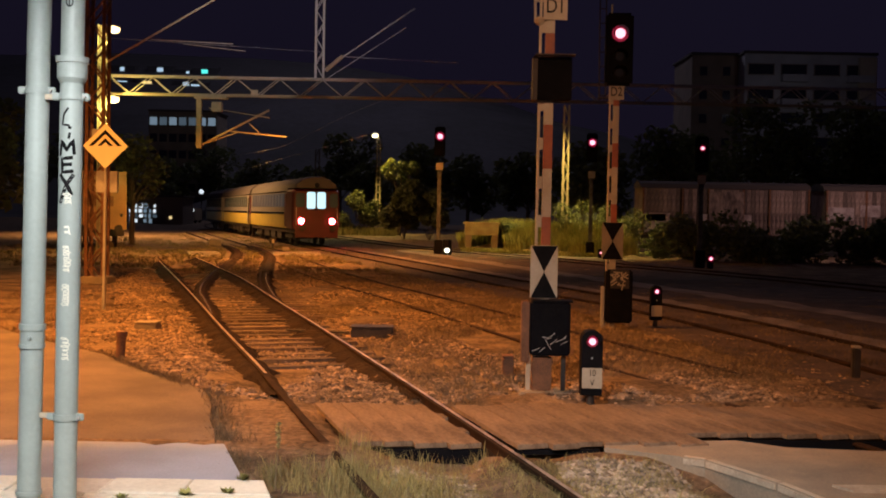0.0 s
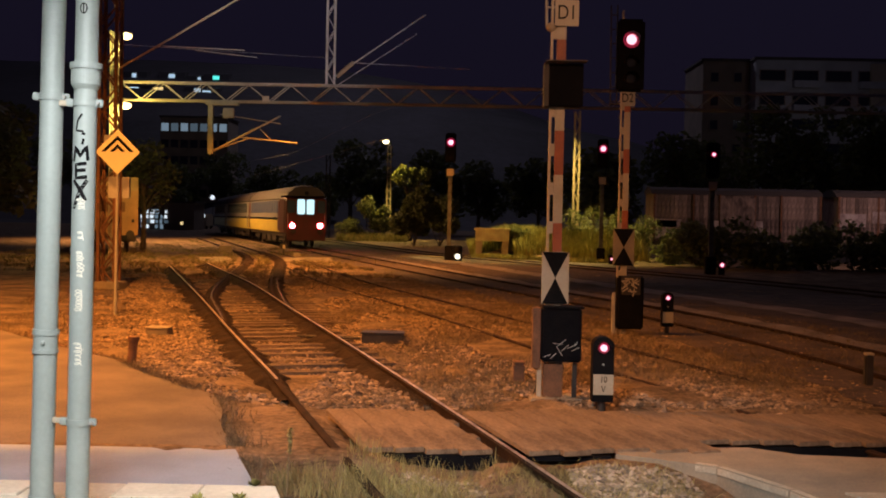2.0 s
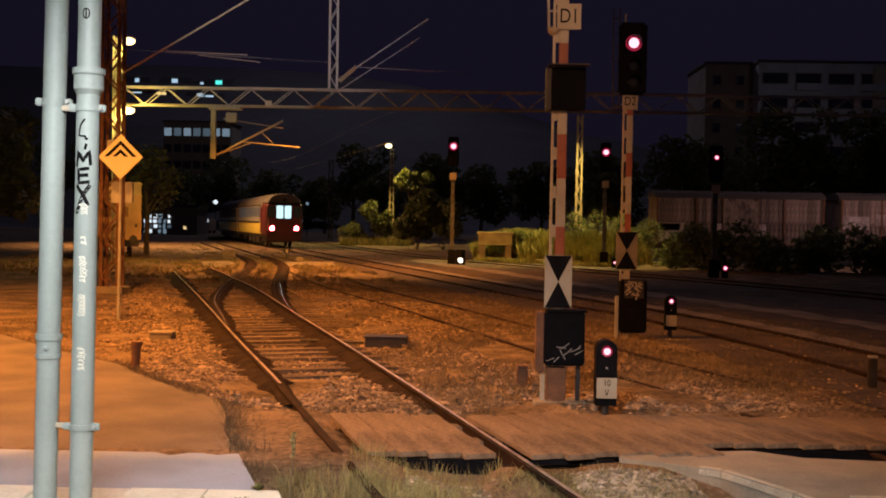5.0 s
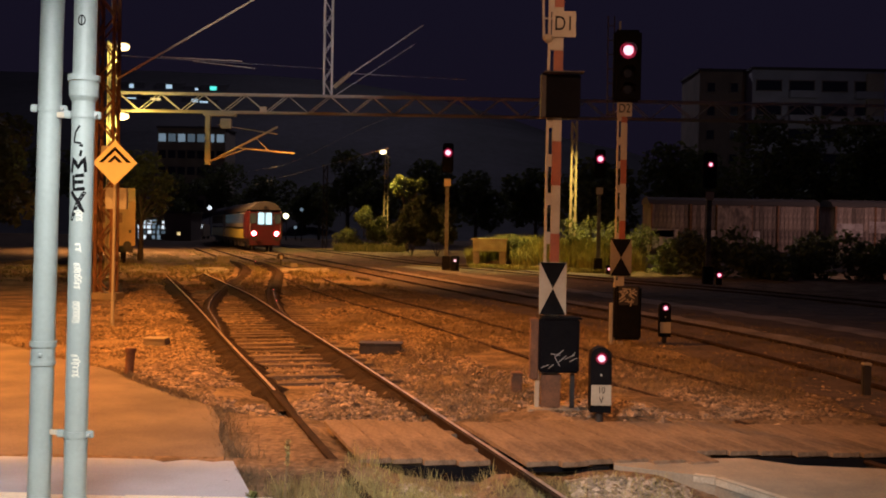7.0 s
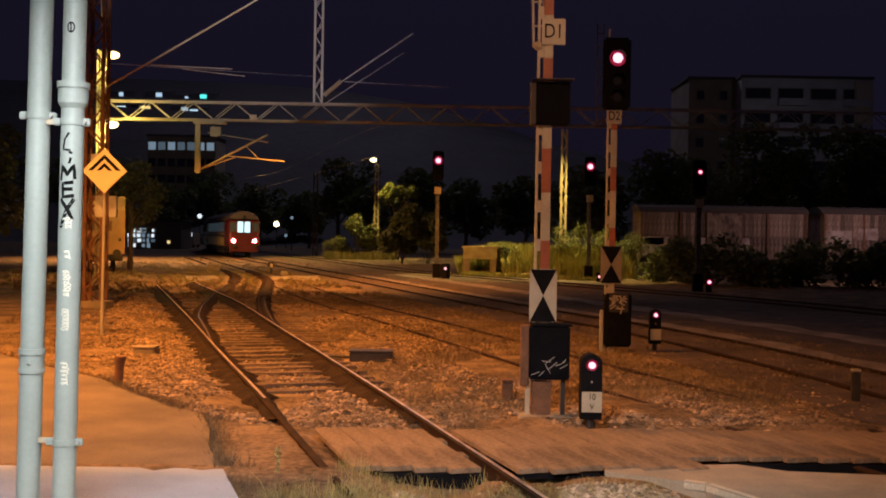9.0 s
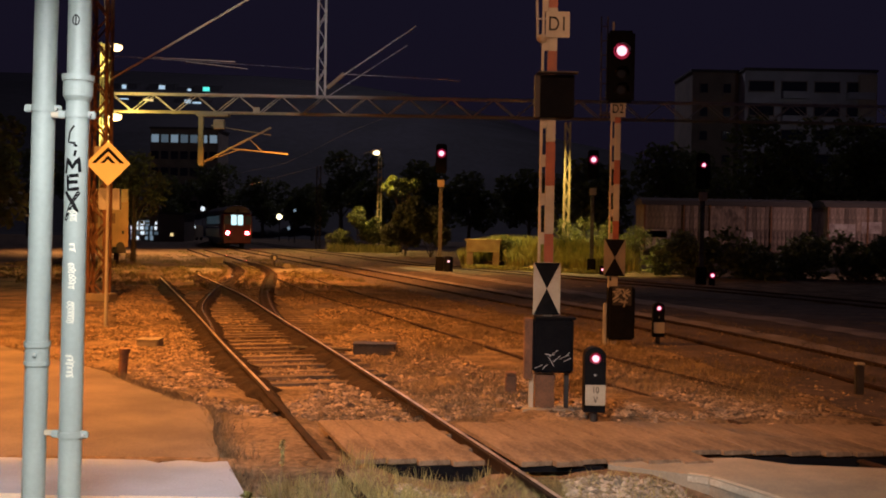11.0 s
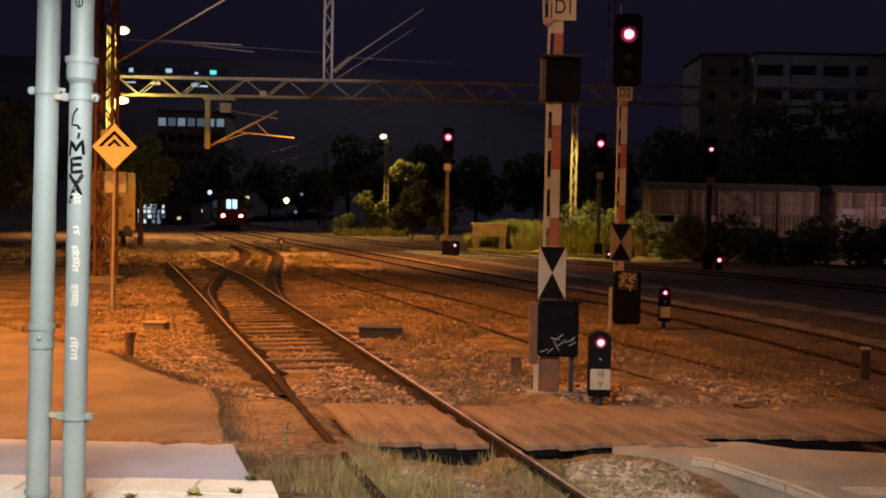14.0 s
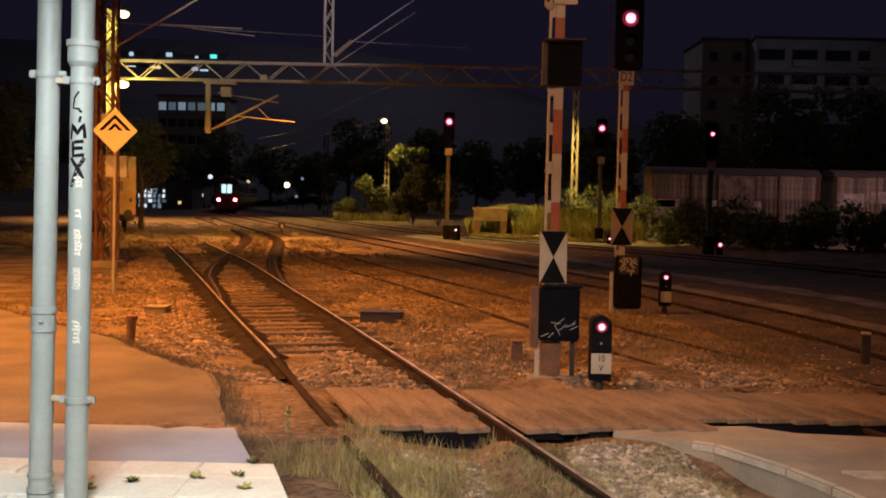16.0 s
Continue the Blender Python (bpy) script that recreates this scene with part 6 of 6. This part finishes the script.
def build_far():
    flats = block("apartment_block", (51.95, 160, -0.3), (18.7, 12, 25.9), "pale grey apartment block with dark window bands", M_FACADE, 4, 7, (3.6, 1.5), 3.0, 3.45, (), True)
    bm = bmesh.new()
    bevel_box(bm, (8.0, -6.45, 21.9), (2.4, 0.9, 7.2), 0.05)
    part("stair_tower", bm, M_WHITE, flats, "paler projecting stair tower")
    block("apartment_block", (39.1, 163, -0.3), (6.7, 12, 26.0), "brown plastered end of an apartment block", M_FACADE2, 2, 7, (1.2, 1.4), 3.0, 3.45)
    block("office_building", (-52.4, 220, -0.3), (13.6, 10, 21.6), "dark office building with one lit strip of windows", M_FACADE2, 7, 6, (1.6, 1.7), 3.2, 3.3, [((c, 5), M_DIMWIN if c in (1, 3, 4) else M_COOLWIN) for c in range(7)])
    # wooded hill with a few lit houses
    xs, ys = np.linspace(-420, 170, 40), np.linspace(190, 420, 24)

    def hill_z(x, y):
        return -0.4 + 48 * ease(y, 190, 330) * (0.12 + 0.88 * ease(-x, -160, 60)) + 2.5 * noise.noise((x * 0.03, y * 0.03, 4)) * ease(y, 190, 230)

    verts = [(x, y, hill_z(x, y)) for y in ys for x in xs]
    faces = [(j * 40 + i, j * 40 + i + 1, (j + 1) * 40 + i + 1, (j + 1) * 40 + i) for j in range(23) for i in range(39)]
    tagged(new("hillside", raw_mesh("hillside", verts, faces, M_HILL)), "dark wooded hillside beyond the town", "hill", kind="structure")
    for px, z, y, w, m in ((-88.0, 39.0, 293, 1.2, M_HILLWIN), (-77.7, 39.0, 293, 1.7, M_HILLWIN), (-70.2, 38.2, 293, 0.9, M_HILLWIN), (-65.4, 38.6, 292, 1.8, M_TEAL), (-84.7, 34.0, 282, 2.4, M_HILLWIN), (-78.3, 34.0, 282, 2.6, M_WARMWIN), (-68.0, 33.9, 282, 1.7, M_HILLWIN), (-65.6, 33.4, 282, 2.2, M_HILLWIN)):
        t = thing("hill_house", (px, y, z - 2.4), "small dark house with a lit window on the hillside", "house", "houses on the hill")
        bm = bmesh.new()
        box(bm, (0, 3, 0.7), (7, 6, 6.5))
        part("wall", bm, M_HILL, t)
        bm = bmesh.new()
        a = [bm.verts.new(p) for p in ((-3.52, -0.02, 3.95), (3.52, -0.02, 3.95), (3.52, 6.02, 3.95), (-3.52, 6.02, 3.95), (-3.52, 3, 4.7), (3.52, 3, 4.7))]
        for fc in ((0, 1, 5, 4), (2, 3, 4, 5), (0, 4, 3), (1, 2, 5), (0, 3, 2, 1)):
            bm.faces.new([a[i] for i in fc])
        part("roof", bm, M_HILL, t)
        bm = bmesh.new()
        bevel_box(bm, (0, -0.03, 3.0), (w, 0.06, 1.1), 0.03)
        part("window", bm, m, t, "lit window")
    # low shop with bright windows beyond the yard
    t = thing("shop_building", (-41.0, 142, -0.3), "low shop with bright bluish windows beyond the yard", "building")
    bm = bmesh.new()
    box(bm, (0, 3, 1.9), (13, 6, 3.8))
    part("wall", bm, M_FACADE2, t)
    bm = bmesh.new()
    bevel_box(bm, (0, 3, 3.9), (13.4, 6.4, 0.25), 0.03)
    part("roof", bm, M_TROOF, t)
    rnd = random.Random(31)
    for c in range(6):
        for r in range(4):
            if (c, r) in ((5, 0), (0, 3), (4, 3), (2, 0)):
                continue
            bm = bmesh.new()
            bevel_box(bm, (-0.3 + c * 0.62 + rnd.uniform(-0.06, 0.06), -0.03, 0.6 + r * 0.66), (rnd.uniform(0.25, 0.55), 0.06, rnd.uniform(0.35, 0.6)), 0.02)
            part("window", bm, rnd.choice((M_SHOPWIN, M_SHOPWIN, M_COOLWIN, M_DIMWIN)), t, "bright window")
    bm = bmesh.new()
    bevel_box(bm, (4.9, -0.03, 1.1), (0.4, 0.06, 0.4), 0.02)
    part("window", bm, M_WARMWIN, t, "bright window")
    # far street lamps
    for x, y, z, r, m in ((-42.0, 186, 5.0, 0.42, M_SHOPWIN), (-35.2, 150, 1.8, 0.36, M_SHOPWIN), (-35.35, 150.4, 0.9, 0.2, M_SHOPWIN), (-37.3, 150, 1.25, 0.24, M_SHOPWIN), (-39.6, 151, 1.1, 0.14, M_SHOPWIN), (-25.0, 162, 3.6, 0.42, M_YBULB), (-30.5, 160, 3.9, 0.3, M_WARMWIN), (-24.0, 165, 1.9, 0.25, M_COOLWIN), (-21.0, 150, 4.4, 0.22, M_COOLWIN), (-15.5, 190, 10.5, 0.3, M_COOLWIN)):
        t = thing("street_lamp", (x, y, -0.2), "distant street lamp glowing behind the yard", "street lamp", "distant street lamps")
        bm = bmesh.new()
        rod(bm, (0, 0.2, 0), (0, 0.2, z + 0.5), 0.08, 0.05)
        rod(bm, (0, 0.2, z + 0.5), (0, 0, z + 0.5), 0.04)
        part("pole", bm, M_DARK, t)
        bm = bmesh.new()
        ball(bm, (0, 0, z + 0.2), r, 12)
        part("lamp_glass", bm, m, t, "glowing lamp")
    # white van standing by the line
    t = thing("white_van", (-37.5, 158, -0.2), "white van parked beyond the end of the train", "van")
    bm = bmesh.new()
    bevel_box(bm, (0, 2, 1.35), (2.0, 4.6, 1.9), 0.15)
    part("body", bm, M_WHITE, t)
    bm = bmesh.new()
    bevel_box(bm, (0, -0.32, 1.8), (1.6, 0.06, 0.6), 0.05)
    part("rear_window", bm, M_DARKWIN, t)
    for s in (-0.85, 0.85):
        for y in (0.7, 3.4):
            bm = bmesh.new()
            rod(bm, (s - 0.1, y, 0.36), (s + 0.1, y, 0.36), 0.36, seg=18)
            part("wheel", bm, M_BLACK, t)
    # rear wall and canopy post behind the viewer close the place
    bm = bmesh.new()
    box(bm, (0, -8, 3), (60, 0.4, 6.5))
    solo("station_wall", bm, M_FACADE2, "plain plastered station wall behind the platform", "wall", kind="structure")


build_far()


def line_x(y):
    """The running line: straight through the yard, then easing to the right."""
    if y < 112:
        return -7.35 - 0.315 * (y - 62.2)
    u = min(y - 112, 28.0)
    return -23.037 - 0.315 * u + 0.0036 * u * u - 0.114 * max(0.0, y - 140)


def motions():
    for car, back, length in CARS:
        rows = []
        for k in range(17):
            y = 62.2 + 3.49 * k + back * 0.955
            x, y1 = line_x(y), y + length * 0.955
            rows.append((float(k), pose(x, y, 0.0, 0, 0, math.degrees(math.atan2(x - line_x(y1), y1 - y)))))
        walk(car, rows)
    walk(LENS_SWAP_DRUM, [(0.0, pose(0, 0, 0)), (6.6, pose(0, 0, 0)), (6.65, pose(0, 0, 0, 0, 0, 80)), (6.7, pose(0, 0, 0, 0, 0, 160)), (16.0, pose(0, 0, 0, 0, 0, 160))])


motions()
